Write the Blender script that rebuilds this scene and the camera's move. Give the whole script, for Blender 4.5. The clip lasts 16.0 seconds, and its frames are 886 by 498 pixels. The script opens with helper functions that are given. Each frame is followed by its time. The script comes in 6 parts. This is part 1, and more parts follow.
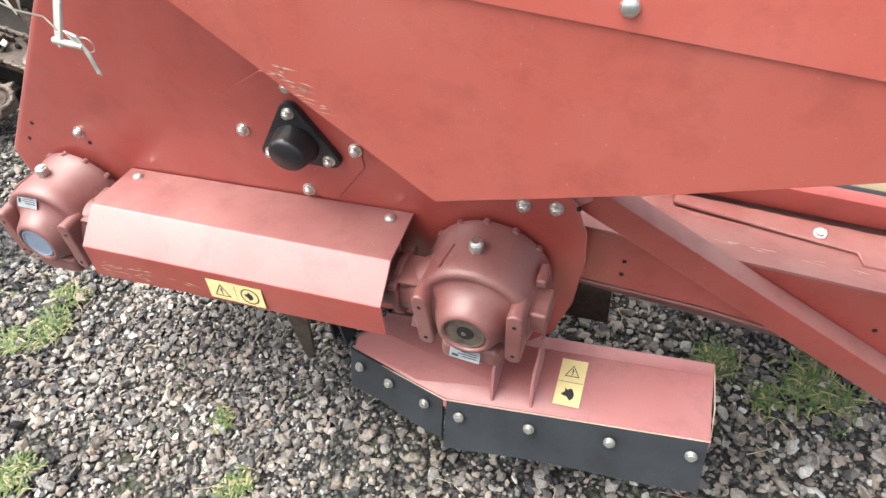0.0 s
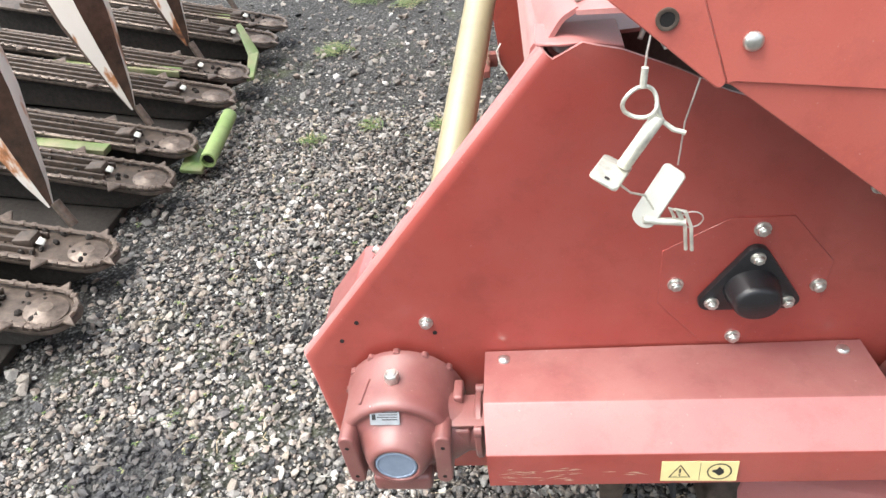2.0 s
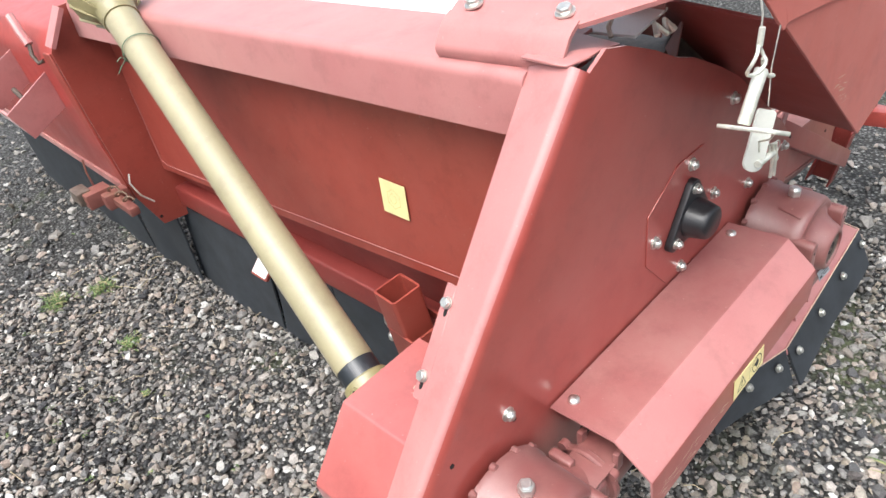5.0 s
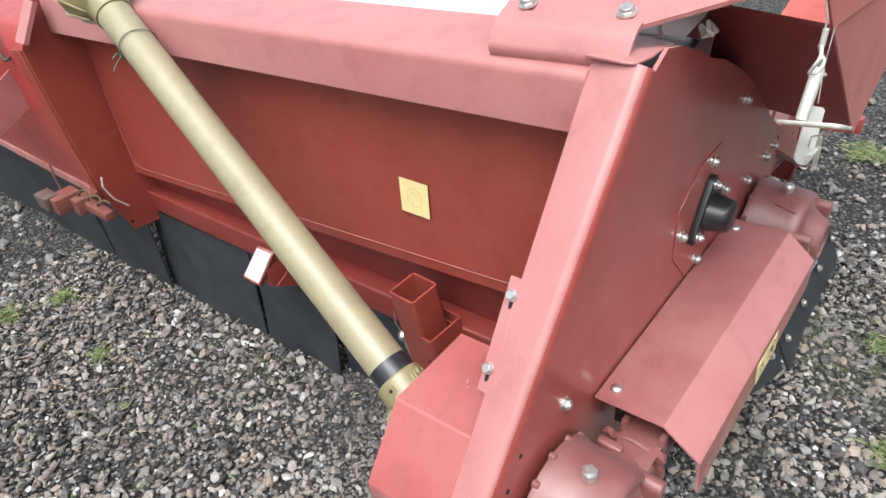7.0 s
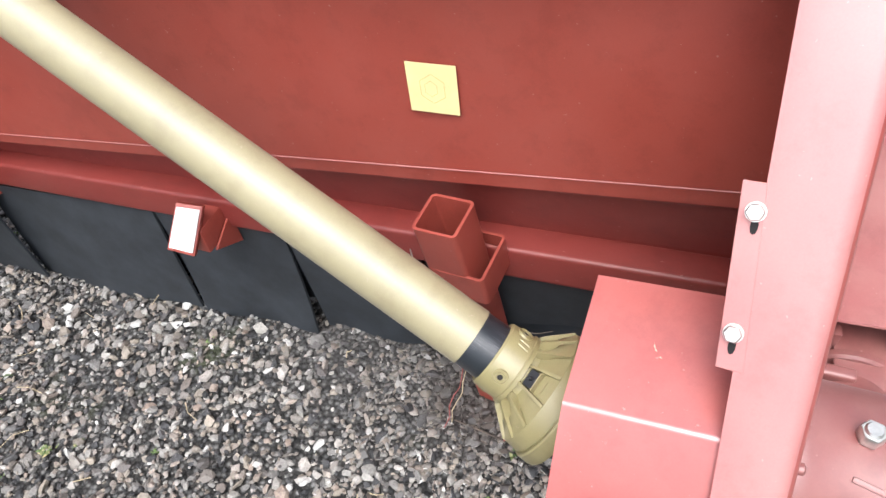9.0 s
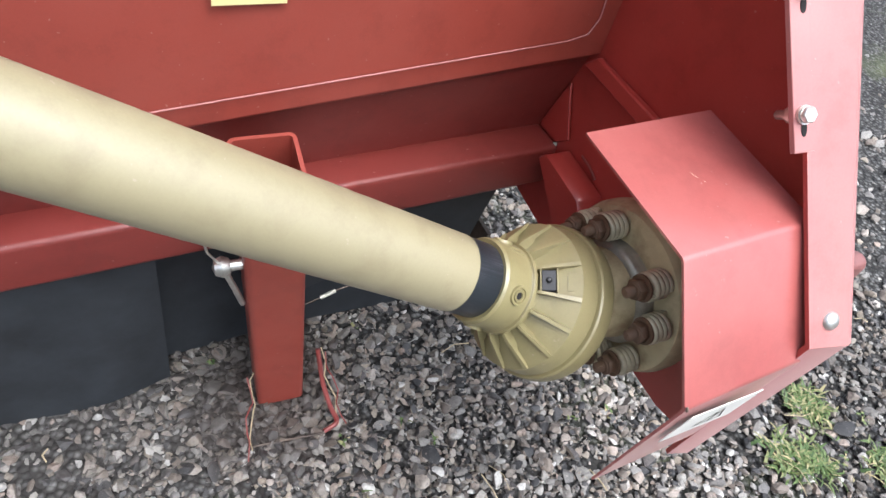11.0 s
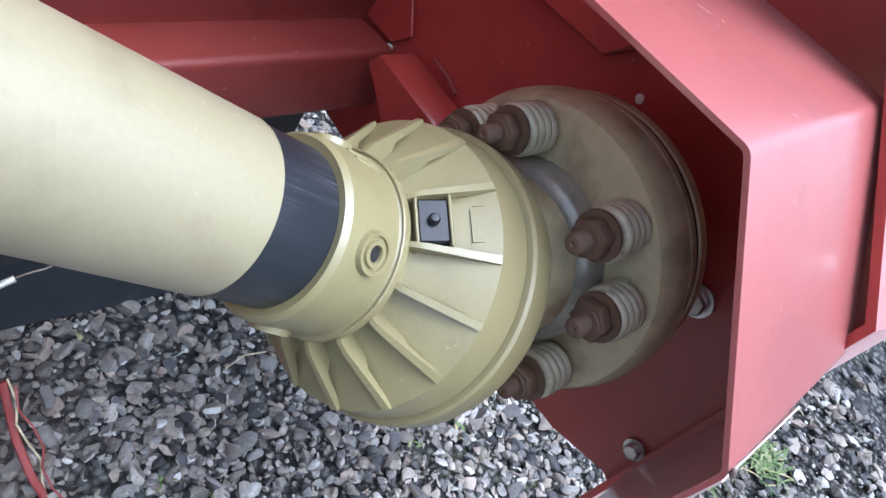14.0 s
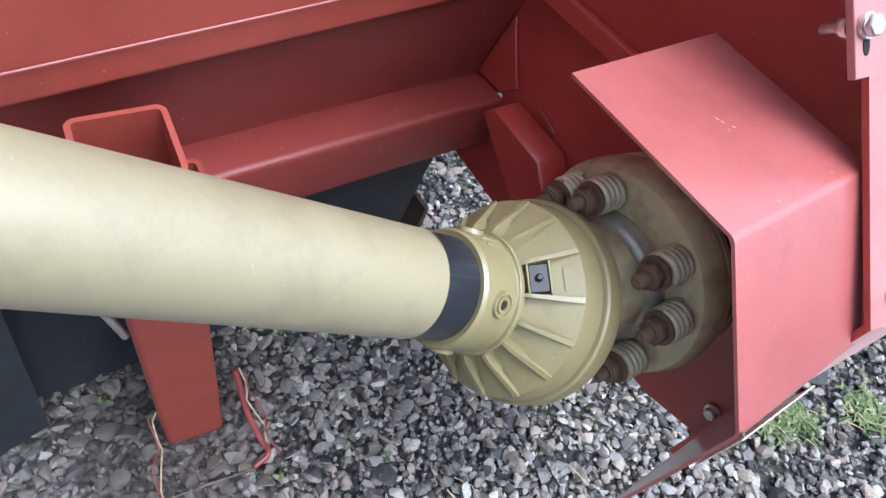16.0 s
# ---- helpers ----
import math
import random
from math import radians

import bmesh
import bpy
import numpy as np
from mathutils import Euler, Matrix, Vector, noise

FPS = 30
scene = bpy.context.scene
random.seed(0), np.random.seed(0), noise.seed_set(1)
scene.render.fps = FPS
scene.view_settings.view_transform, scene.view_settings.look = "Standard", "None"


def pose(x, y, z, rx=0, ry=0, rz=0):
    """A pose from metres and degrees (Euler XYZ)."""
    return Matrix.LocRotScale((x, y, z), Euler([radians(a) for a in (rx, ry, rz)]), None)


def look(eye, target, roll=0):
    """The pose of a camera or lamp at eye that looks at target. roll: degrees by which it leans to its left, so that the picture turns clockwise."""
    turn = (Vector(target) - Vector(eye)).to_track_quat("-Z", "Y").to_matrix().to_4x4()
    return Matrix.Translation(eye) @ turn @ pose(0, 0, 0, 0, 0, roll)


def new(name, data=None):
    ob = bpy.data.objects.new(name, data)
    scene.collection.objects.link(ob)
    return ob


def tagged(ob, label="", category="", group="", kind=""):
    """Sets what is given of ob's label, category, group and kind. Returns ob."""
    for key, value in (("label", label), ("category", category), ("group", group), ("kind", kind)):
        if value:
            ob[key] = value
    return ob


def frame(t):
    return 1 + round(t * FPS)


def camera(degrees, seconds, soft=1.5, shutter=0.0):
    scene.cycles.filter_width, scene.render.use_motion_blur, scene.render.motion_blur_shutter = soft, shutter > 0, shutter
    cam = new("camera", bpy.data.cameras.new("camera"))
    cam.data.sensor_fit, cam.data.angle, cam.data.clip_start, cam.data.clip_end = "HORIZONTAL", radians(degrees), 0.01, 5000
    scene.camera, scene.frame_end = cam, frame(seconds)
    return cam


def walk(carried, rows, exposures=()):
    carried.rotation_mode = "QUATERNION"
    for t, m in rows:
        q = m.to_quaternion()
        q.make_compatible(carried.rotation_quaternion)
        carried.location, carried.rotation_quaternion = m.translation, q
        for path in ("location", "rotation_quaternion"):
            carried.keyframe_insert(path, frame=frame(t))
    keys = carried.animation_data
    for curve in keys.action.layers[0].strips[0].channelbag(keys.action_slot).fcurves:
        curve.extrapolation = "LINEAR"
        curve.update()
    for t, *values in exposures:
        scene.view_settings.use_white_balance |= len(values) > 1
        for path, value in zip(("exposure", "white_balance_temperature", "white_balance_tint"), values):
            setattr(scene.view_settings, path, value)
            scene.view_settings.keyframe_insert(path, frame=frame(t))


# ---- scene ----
cam = camera(66.0, 16.0)
PATH = [
    (0, (1.041, -0.753, 1.348), (0.463, 0.547, -0.057), -6.8),
    (0.5, (0.744, -0.78, 1.334), (0.388, 0.568, -0.099), -4.7),
    (1, (0.517, -0.843, 1.363), (0.238, 0.521, -0.072), -6.7),
    (1.5, (0.317, -0.778, 1.397), (-0.064, 0.695, 0.099), -9.9),
    (2, (0.166, -0.791, 1.408), (-0.08, 0.794, 0.215), -7.7),
    (2.5, (-0.008, -0.819, 1.405), (0.18, 0.765, 0.198), -6.9),
    (3, (-0.146, -0.696, 1.394), (0.247, 0.845, 0.181), -10.1),
    (3.5, (-0.314, -0.625, 1.406), (0.367, 0.843, 0.231), -9.6),
    (4, (-0.452, -0.634, 1.43), (0.532, 0.682, 0.29), -8.6),
    (4.5, (-0.46, -0.569, 1.43), (0.611, 0.645, 0.256), -8.6),
    (4.7, (-0.442, -0.513, 1.418), (0.602, 0.73, 0.25), -9.6),
    (7, (-0.581, -0.325, 1.431), (0.62, 0.762, 0.257), -6.0),
    (7.5, (-0.593, -0.347, 1.399), (0.593, 0.648, 0.134), -4.5),
    (8, (-0.521, -0.259, 1.361), (0.639, 0.622, -0.009), -6.6),
    (8.2, (-0.471, -0.178, 1.344), (0.608, 0.769, -0.049), -11.5),
    (10.3, (-0.432, 0.581, 1.144), (0.762, 0.091, -0.384), 10.5),
    (10.5, (-0.423, 0.63, 1.131), (0.749, -0.019, -0.354), 13.7),
    (11, (-0.349, 0.622, 1.045), (0.733, -0.229, -0.405), 18.0),
    (11.5, (-0.273, 0.603, 0.935), (0.721, -0.522, -0.386), 24.3),
    (12, (-0.218, 0.528, 0.825), (0.692, -0.752, -0.414), 26.0),
    (12.5, (-0.19, 0.484, 0.778), (0.711, -0.789, -0.474), 27.0),
    (13, (-0.195, 0.476, 0.771), (0.66, -0.81, -0.5), 28.5),
    (13.5, (-0.191, 0.467, 0.769), (0.629, -0.838, -0.506), 29.5),
    (14, (-0.192, 0.463, 0.763), (0.594, -0.86, -0.514), 30.9),
    (14.5, (-0.188, 0.464, 0.772), (0.588, -0.86, -0.51), 30.8),
    (15, (-0.181, 0.466, 0.777), (0.603, -0.864, -0.494), 31.2),
    (15.5, (-0.182, 0.463, 0.786), (0.593, -0.869, -0.489), 31.4),
    (16, (-0.221, 0.556, 0.925), (0.664, -0.471, -0.545), 20.4),
]
EXPOSURE = [(0, 1.53, 6600, 8), (1, 1.48, 6600, 8), (2, 1.48, 6450, 8), (3.5, 1.42, 6350, 8), (4.7, 1.26, 6300, 8), (6.9, 0.88, 6250, 8), (7.5, 1.10, 6240, 8), (8.2, 1.26, 6200, 10), (10.5, 1.14, 6150, 10), (12.5, 1.20, 5250, 10), (15.5, 1.30, 5150, 10), (16, 1.14, 5400, 10)]
walk(cam, [(t, look(eye, target, roll)) for t, eye, target, roll in PATH], EXPOSURE)

# ---- world and sun: a bright overcast day ----
SUN_FROM = Vector((-0.38, -0.12, 0.90)).normalized()
world = bpy.data.worlds.new("overcast_sky")
scene.world = world
world.use_nodes = True
wn, wl = world.node_tree.nodes, world.node_tree.links
sky = wn.new("ShaderNodeTexSky")
sky.sky_type = 'NISHITA'
sky.sun_disc = False
sky.sun_elevation = math.asin(SUN_FROM.z)
sky.sun_rotation = math.atan2(SUN_FROM.x, SUN_FROM.y)
sky.air_density, sky.dust_density, sky.ozone_density = 1.0, 6.0, 1.0
cloud = wn.new("ShaderNodeHueSaturation")
cloud.inputs["Saturation"].default_value = 0.42
wl.new(sky.outputs[0], cloud.inputs["Color"])
wl.new(cloud.outputs[0], wn["Background"].inputs["Color"])
wn["Background"].inputs["Strength"].default_value = 0.15
sun = new("sun", bpy.data.lights.new("sun", 'SUN'))
sun.data.energy, sun.data.angle, sun.data.color = 1.18, radians(60), (1.0, 0.98, 0.96)
sun.matrix_world = look(SUN_FROM * 20, (0, 0, 0))


# ---- materials ----
def material(name, base, rough=0.5, metal=0.0, spec=0.5):
    m = bpy.data.materials.new(name)
    m.use_nodes = True
    b = m.node_tree.nodes["Principled BSDF"]
    b.inputs["Base Color"].default_value = (*base, 1)
    b.inputs["Roughness"].default_value = rough
    b.inputs["Metallic"].default_value = metal
    b.inputs["Specular IOR Level"].default_value = spec
    return m, m.node_tree.nodes, m.node_tree.links, b


def coords(nodes, links, scale=(1, 1, 1)):
    c = nodes.new("ShaderNodeTexCoord")
    mp = nodes.new("ShaderNodeMapping")
    mp.inputs["Scale"].default_value = scale
    links.new(c.outputs["Object"], mp.inputs["Vector"])
    return mp.outputs[0]


def noise_tex(nodes, links, vec, scale, detail=4, rough=0.55):
    n = nodes.new("ShaderNodeTexNoise")
    n.inputs["Scale"].default_value, n.inputs["Detail"].default_value, n.inputs["Roughness"].default_value = scale, detail, rough
    links.new(vec, n.inputs["Vector"])
    return n.outputs["Fac"]


def ramp(nodes, links, fac, stops):
    r = nodes.new("ShaderNodeValToRGB")
    while len(r.color_ramp.elements) < len(stops):
        r.color_ramp.elements.new(0.5)
    for e, (p, c) in zip(r.color_ramp.elements, stops):
        e.position = p
        e.color = (*c, 1) if len(c) == 3 else c
    links.new(fac, r.inputs[0])
    return r.outputs[0]


def mixed(nodes, links, fac, a, b, mode='MIX'):
    m = nodes.new("ShaderNodeMix")
    m.data_type, m.blend_type = 'RGBA', mode
    if isinstance(fac, float):
        m.inputs[0].default_value = fac
    else:
        links.new(fac, m.inputs[0])
    for k, v in ((6, a), (7, b)):
        if isinstance(v, tuple):
            m.inputs[k].default_value = (*v, 1)
        else:
            links.new(v, m.inputs[k])
    return m.outputs[2]


def bump(nodes, links, bsdf, height, strength=0.2, dist=0.001):
    n = nodes.new("ShaderNodeBump")
    n.inputs["Strength"].default_value, n.inputs["Distance"].default_value = strength, dist
    links.new(height, n.inputs["Height"])
    links.new(n.outputs[0], bsdf.inputs["Normal"])


def painted(name, base, rough, dust=0.25, chips=0.0, orange_peel=0.03, cast=False, sky_wash=0.0, gloss=0.3, slick=0.16):
    """Sprayed paint on steel: faint tone drift, a thin veil of dust, fine grain, a clear coat."""
    m, n, l, b = material(name, base, rough, 0.0, 0.6)
    # pale sheen stands in for sky reflected in the paint
    b.inputs["Sheen Weight"].default_value, b.inputs["Sheen Roughness"].default_value = sky_wash, 0.45
    b.inputs["Coat Weight"].default_value, b.inputs["Coat Roughness"].default_value, b.inputs["Coat IOR"].default_value = gloss, slick, 1.6
    b.inputs["Sheen Tint"].default_value = (1.0, 0.90, 0.88, 1)
    v = coords(n, l)
    drift = noise_tex(n, l, v, 3.5, 3)
    tone = ramp(n, l, drift, [(0.3, tuple(c * 0.93 for c in base)), (0.7, tuple(min(1, c * 1.06) for c in base))])
    veil = ramp(n, l, noise_tex(n, l, v, 7, 5, 0.6), [(0.35, (0, 0, 0)), (0.80, (dust, dust, dust))])
    col = mixed(n, l, veil, tone, (0.44, 0.29, 0.25))
    grain = ramp(n, l, noise_tex(n, l, v, 420, 3, 0.7), [(0.30, (0.93, 0.93, 0.93)), (0.70, (1.0, 1.0, 1.0))])
    col = mixed(n, l, 1.0, col, grain, 'MULTIPLY')
    # rubbed places, and a few pale nicks
    rub = ramp(n, l, noise_tex(n, l, v, 17, 6, 0.7), [(0.50, (1, 1, 1)), (0.66, (0.86, 0.84, 0.84))])
    col = mixed(n, l, 1.0, col, rub, 'MULTIPLY')
    nick = ramp(n, l, noise_tex(n, l, v, 150, 2, 0.5), [(0.735, (0, 0, 0)), (0.765, (0.26, 0.26, 0.26))])
    col = mixed(n, l, nick, col, (0.55, 0.42, 0.37))
    if chips:
        chipf = ramp(n, l, noise_tex(n, l, v, 90, 4, 0.7), [(0.68, (0, 0, 0)), (0.74, (chips, chips, chips))])
        col = mixed(n, l, chipf, col, (0.50, 0.36, 0.30))
    l.new(col, b.inputs["Base Color"])
    rr = ramp(n, l, noise_tex(n, l, v, 6, 5, 0.65), [(0.3, (rough - 0.05,) * 3), (0.75, (rough + 0.12,) * 3)])
    l.new(rr, b.inputs["Roughness"])
    if cast:
        bump(n, l, b, noise_tex(n, l, v, 190, 6, 0.7), 0.22, 0.0010)
    else:
        bump(n, l, b, noise_tex(n, l, v, 14, 3, 0.5), orange_peel, 0.012)
    return m


# RED is paler than RED_PANEL: sky sheen on bent and sloping faces put in
RED = painted("red_paint", (0.41, 0.145, 0.138), 0.46, 0.22, 0.0, 0.02, sky_wash=0.22, gloss=0.3, slick=0.34)
RED_PANEL = painted("red_panel_paint", (0.335, 0.052, 0.040), 0.34, 0.10, 0.0, 0.02, sky_wash=0.04, gloss=0.6, slick=0.2)
RED_WALL = painted("brownish_red_paint", (0.30, 0.052, 0.035), 0.42, 0.05, 0.0, 0.02, sky_wash=0.0, gloss=0.12, slick=0.26)
# same red made deeper, the shade of inner sides put into the colour
RED_INNER = painted("deep_red_paint", (0.37, 0.038, 0.029), 0.38, 0.05, 0.0, 0.02, sky_wash=0.0, gloss=0.45, slick=0.2)
# dark red with the shade of recesses and undersides put in; also soiled foot parts
RED_SHADE_SOIL = painted("shaded_soiled_red_paint", (0.20, 0.025, 0.019), 0.5, 0.04, 0.0, 0.03, sky_wash=0.0, gloss=0.15, slick=0.3)
RED_CANOPY = painted("faded_red_canopy", (0.49, 0.105, 0.078), 0.40, 0.12, 0.0, 0.02, sky_wash=0.06, gloss=0.15, slick=0.3)
RED_SHIELD = painted("worn_red_shield_paint", (0.37, 0.082, 0.074), 0.36, 0.16, 0.22, 0.03, sky_wash=0.13, gloss=0.9, slick=0.22)
RED_DUSTY = painted("dusty_red_paint", (0.275, 0.090, 0.084), 0.52, 0.34, 0.10, 0.03, sky_wash=0.05, gloss=0.05)
RED_DULL = painted("dull_red_paint", (0.30, 0.095, 0.082), 0.55, 0.5, 0.25, sky_wash=0.10, gloss=0.0)
RED_CAST = painted("red_cast_iron", (0.185, 0.050, 0.046), 0.46, 0.34, cast=True, sky_wash=0.07, gloss=0.3, slick=0.3)
PLASTIC_CREAM = painted("cream_plastic", (0.305, 0.268, 0.160), 0.44, 0.0, sky_wash=0.05, gloss=0.25, slick=0.3)
PLASTIC_OLIVE = painted("olive_yellow_plastic", (0.242, 0.210, 0.098), 0.36, 0.06, gloss=0.25, slick=0.25)
WHITE = painted("white_sheet", (0.78, 0.78, 0.76), 0.35, 0.1)
GREEN_LIGHT = painted("light_green_paint", (0.22, 0.34, 0.10), 0.5, 0.25, 0.5, gloss=0.0)
GREEN_PAINT = painted("green_paint", (0.12, 0.20, 0.055), 0.5, 0.55, 0.6, gloss=0.0)


def simple(name, base, rough, metal=0.0, scale=60, spread=0.25, bumps=0.2, dist=0.0006):
    m, n, l, b = material(name, base, rough, metal)
    v = coords(n, l)
    f = noise_tex(n, l, v, scale, 5, 0.65)
    l.new(ramp(n, l, f, [(0.3, tuple(c * (1 - spread) for c in base)), (0.7, tuple(min(1, c * (1 + spread)) for c in base))]), b.inputs["Base Color"])
    bump(n, l, b, f, bumps, dist)
    return m


ZINC = simple("zinc_plated_steel", (0.68, 0.68, 0.64), 0.32, 0.9)
ZINC_DULL = simple("dull_galvanised_steel", (0.66, 0.66, 0.58), 0.45, 0.55)
RUBBER = simple("black_rubber", (0.024, 0.028, 0.033), 0.62, scale=14, spread=0.35, bumps=0.3)
BLACK = simple("black_plastic", (0.016, 0.016, 0.018), 0.32)
m_, n_, l_, b_ = material("scuffed_black_plastic", (0.03, 0.03, 0.034), 0.30)
v_ = coords(n_, l_, (1, 1, 1))
turn = n_.new("ShaderNodeMapping")
turn.inputs["Scale"].default_value = (900, 900, 14)
l_.new(v_, turn.inputs["Vector"])
scuff = noise_tex(n_, l_, turn.outputs[0], 1.0, 4, 0.7)
patch = noise_tex(n_, l_, v_, 30, 3)
l_.new(mixed(n_, l_, ramp(n_, l_, patch, [(0.46, (0.06, 0.06, 0.06)), (0.70, (1, 1, 1))]), (0.017, 0.021, 0.025), ramp(n_, l_, scuff, [(0.45, (0.022, 0.023, 0.028)), (0.60, (0.050, 0.053, 0.062)), (0.74, (0.16, 0.165, 0.18))])), b_.inputs["Base Color"])
bump(n_, l_, b_, scuff, 0.2, 0.0003)
BLACK_BAND = m_
# near black, paints the shade of holes on flat discs
HOLE = simple("dark_hole", (0.012, 0.010, 0.010), 0.9)
YELLOW = simple("pale_yellow_sticker", (0.78, 0.66, 0.32), 0.45, scale=25, spread=0.07, bumps=0.02)
YELLOW_INK = simple("faint_yellow_print", (0.60, 0.47, 0.17), 0.5)
INK = simple("black_print", (0.02, 0.02, 0.02), 0.5)
NAMEPLATE = simple("grey_metal_nameplate", (0.34, 0.36, 0.38), 0.4, 0.3, scale=30, spread=0.2, bumps=0.02)
PAPER = simple("white_label", (0.72, 0.72, 0.68), 0.45, scale=30, spread=0.1, bumps=0.02)
CAP_BLUE = simple("blue_grey_rubber_cap", (0.21, 0.26, 0.34), 0.55, scale=40, spread=0.12)
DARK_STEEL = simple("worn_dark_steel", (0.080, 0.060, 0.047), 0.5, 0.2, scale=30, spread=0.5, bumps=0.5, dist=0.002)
WORN_STEEL = simple("worn_brown_steel", (0.145, 0.112, 0.090), 0.42, 0.35, scale=45, spread=0.45, bumps=0.5, dist=0.0015)
GRIME_SHADE = simple("grime_and_shade", (0.030, 0.018, 0.015), 0.8, scale=40, spread=0.4, bumps=0.5, dist=0.002)
# soil made near black: shade between the header rows is in its colour
SHADED_SOIL = simple("shaded_dark_soil", (0.020, 0.016, 0.013), 0.95, scale=60, spread=0.5, bumps=0.8, dist=0.004)
PEG = simple("pale_zinc_plate", (0.50, 0.50, 0.45), 0.5, 0.1, scale=30, spread=0.08)
WIRE = simple("steel_wire", (0.55, 0.53, 0.48), 0.4, 0.8)
TWINE = simple("green_twine", (0.10, 0.16, 0.10), 0.8)
BRIGHT = simple("bright_machined_steel", (0.40, 0.38, 0.31), 0.32, 0.45)
STRAW = simple("dry_straw", (0.40, 0.33, 0.21), 0.7, scale=90, spread=0.4)
SCRATCH = simple("scratched_paint", (0.56, 0.42, 0.32), 0.6, scale=200)
TAN = simple("tan_board", (0.23, 0.172, 0.105), 0.7, scale=20)


def rusted(name, base, rust_at, rough=0.55, pits=0.0005, size=16, soft=0.26, metal=0.0):
    """Old paint with rust that bleeds through it in soft streaks, and grime in fine specks."""
    m, n, l, b = material(name, base, rough, metal)
    v = coords(n, l)
    f = noise_tex(n, l, v, size, 6, 0.62)
    fine = noise_tex(n, l, v, 240, 4, 0.7)
    rust = ramp(n, l, fine, [(0.30, (0.085, 0.046, 0.028)), (0.55, (0.19, 0.100, 0.058)), (0.75, (0.30, 0.175, 0.105))])
    worn = mixed(n, l, ramp(n, l, noise_tex(n, l, v, 60, 5, 0.6), [(0.40, (0, 0, 0)), (0.75, (0.45, 0.45, 0.45))]), base, tuple(c * 0.55 for c in base))
    l.new(mixed(n, l, ramp(n, l, f, [(rust_at, (0, 0, 0)), (rust_at + soft, (1, 1, 1))]), worn, rust), b.inputs["Base Color"])
    bump(n, l, b, fine, 0.6, pits)
    return m


CLUTCH = rusted("olive_clutch_paint", (0.54, 0.465, 0.275), 0.46)
SPRING = rusted("worn_spring", (0.54, 0.50, 0.35), 0.50, 0.42, 0.0003, 30, 0.2, 0.15)
RUSTY = rusted("rusty_thread", (0.125, 0.075, 0.045), 0.52, 0.6, 0.0009, 90, 0.3)
WORN_RED = rusted("worn_red_latch", (0.19, 0.065, 0.052), 0.50)

# snout sheet: white and orange paint worn to brown steel
m_, n_, l_, b_ = material("worn_orange_white_paint", (0.6, 0.3, 0.15), 0.35)
v_ = coords(n_, l_, (1, 1, 0.5))
l_.new(ramp(n_, l_, noise_tex(n_, l_, v_, 6, 6, 0.65), [(0.30, (0.09, 0.05, 0.035)), (0.38, (0.46, 0.20, 0.09)), (0.44, (0.74, 0.69, 0.63)), (0.58, (0.76, 0.71, 0.66)), (0.63, (0.48, 0.22, 0.10)), (0.72, (0.10, 0.06, 0.045))]), b_.inputs["Base Color"])
SNOUT = m_
SNOUT_DARK = simple("worn_brown_paint", (0.075, 0.045, 0.032), 0.28, 0.0, scale=16, spread=0.6, bumps=0.3)

# two soil patches; the third also paints the hood's shade on the ground
SOIL_SHADE_SPOTS = (((-0.86, 0.17, 0.0), 0.20, 0.30, (0.035, 0.035, 0.038), 0.85), ((0.22, 0.44, 0.0), 0.17, 0.29, (0.048, 0.036, 0.030), 0.78), ((0.36, 0.66, 0.0), 0.20, 0.50, (0.070, 0.064, 0.060), 0.50))


def soil_shaded(nodes, links, color, stains=SOIL_SHADE_SPOTS):
    """Patches of dark soil on the yard, and painted shade under the hood, with ragged edges."""
    c = nodes.new("ShaderNodeTexCoord")
    for spot, core, rim, tone, amount in stains:
        d = nodes.new("ShaderNodeVectorMath")
        d.operation = 'DISTANCE'
        d.inputs[1].default_value = spot
        links.new(c.outputs["Object"], d.inputs[0])
        w = nodes.new("ShaderNodeMath")
        w.operation = 'MULTIPLY_ADD'
        links.new(noise_tex(nodes, links, c.outputs["Object"], 9, 4), w.inputs[0])
        w.inputs[1].default_value = 0.22
        links.new(d.outputs["Value"], w.inputs[2])
        color = mixed(nodes, links, ramp(nodes, links, w.outputs[0], [(core, (amount,) * 3), (rim, (0, 0, 0))]), color, tone)
    return color


# ground between the stones, and gravel colour further off
m_, n_, l_, b_ = material("gravel_ground", (0.2, 0.19, 0.17), 0.9)
v_ = coords(n_, l_)
vor = n_.new("ShaderNodeTexVoronoi")
vor.inputs["Scale"].default_value = 85
l_.new(v_, vor.inputs["Vector"])
hue = n_.new("ShaderNodeSeparateColor")
l_.new(vor.outputs["Color"], hue.inputs[0])
peb = ramp(n_, l_, hue.outputs[0], [(0.0, (0.060, 0.060, 0.060)), (0.35, (0.20, 0.198, 0.192)), (0.6, (0.35, 0.342, 0.320)), (0.85, (0.26, 0.256, 0.248)), (1.0, (0.58, 0.57, 0.55))])
edge = ramp(n_, l_, vor.outputs["Distance"], [(0.24, (1, 1, 1)), (0.58, (0.16, 0.15, 0.14))])
peb = mixed(n_, l_, 1.0, peb, edge, 'MULTIPLY')
moss = ramp(n_, l_, noise_tex(n_, l_, v_, 1.3, 5, 0.7), [(0.56, (0.0, 0.0, 0.0)), (0.70, (0.55, 0.55, 0.55))])
# pebbles dimmed near the machine: shade between loose stones put into the colour
peb_shaded = mixed(n_, l_, 1.0, peb, (0.42, 0.425, 0.43), 'MULTIPLY')
yard_color = mixed(n_, l_, moss, soil_shaded(n_, l_, peb, (((0.2, 0.6, 0.0), 1.35, 2.6, peb_shaded, 1.0),)), (0.105, 0.125, 0.055))
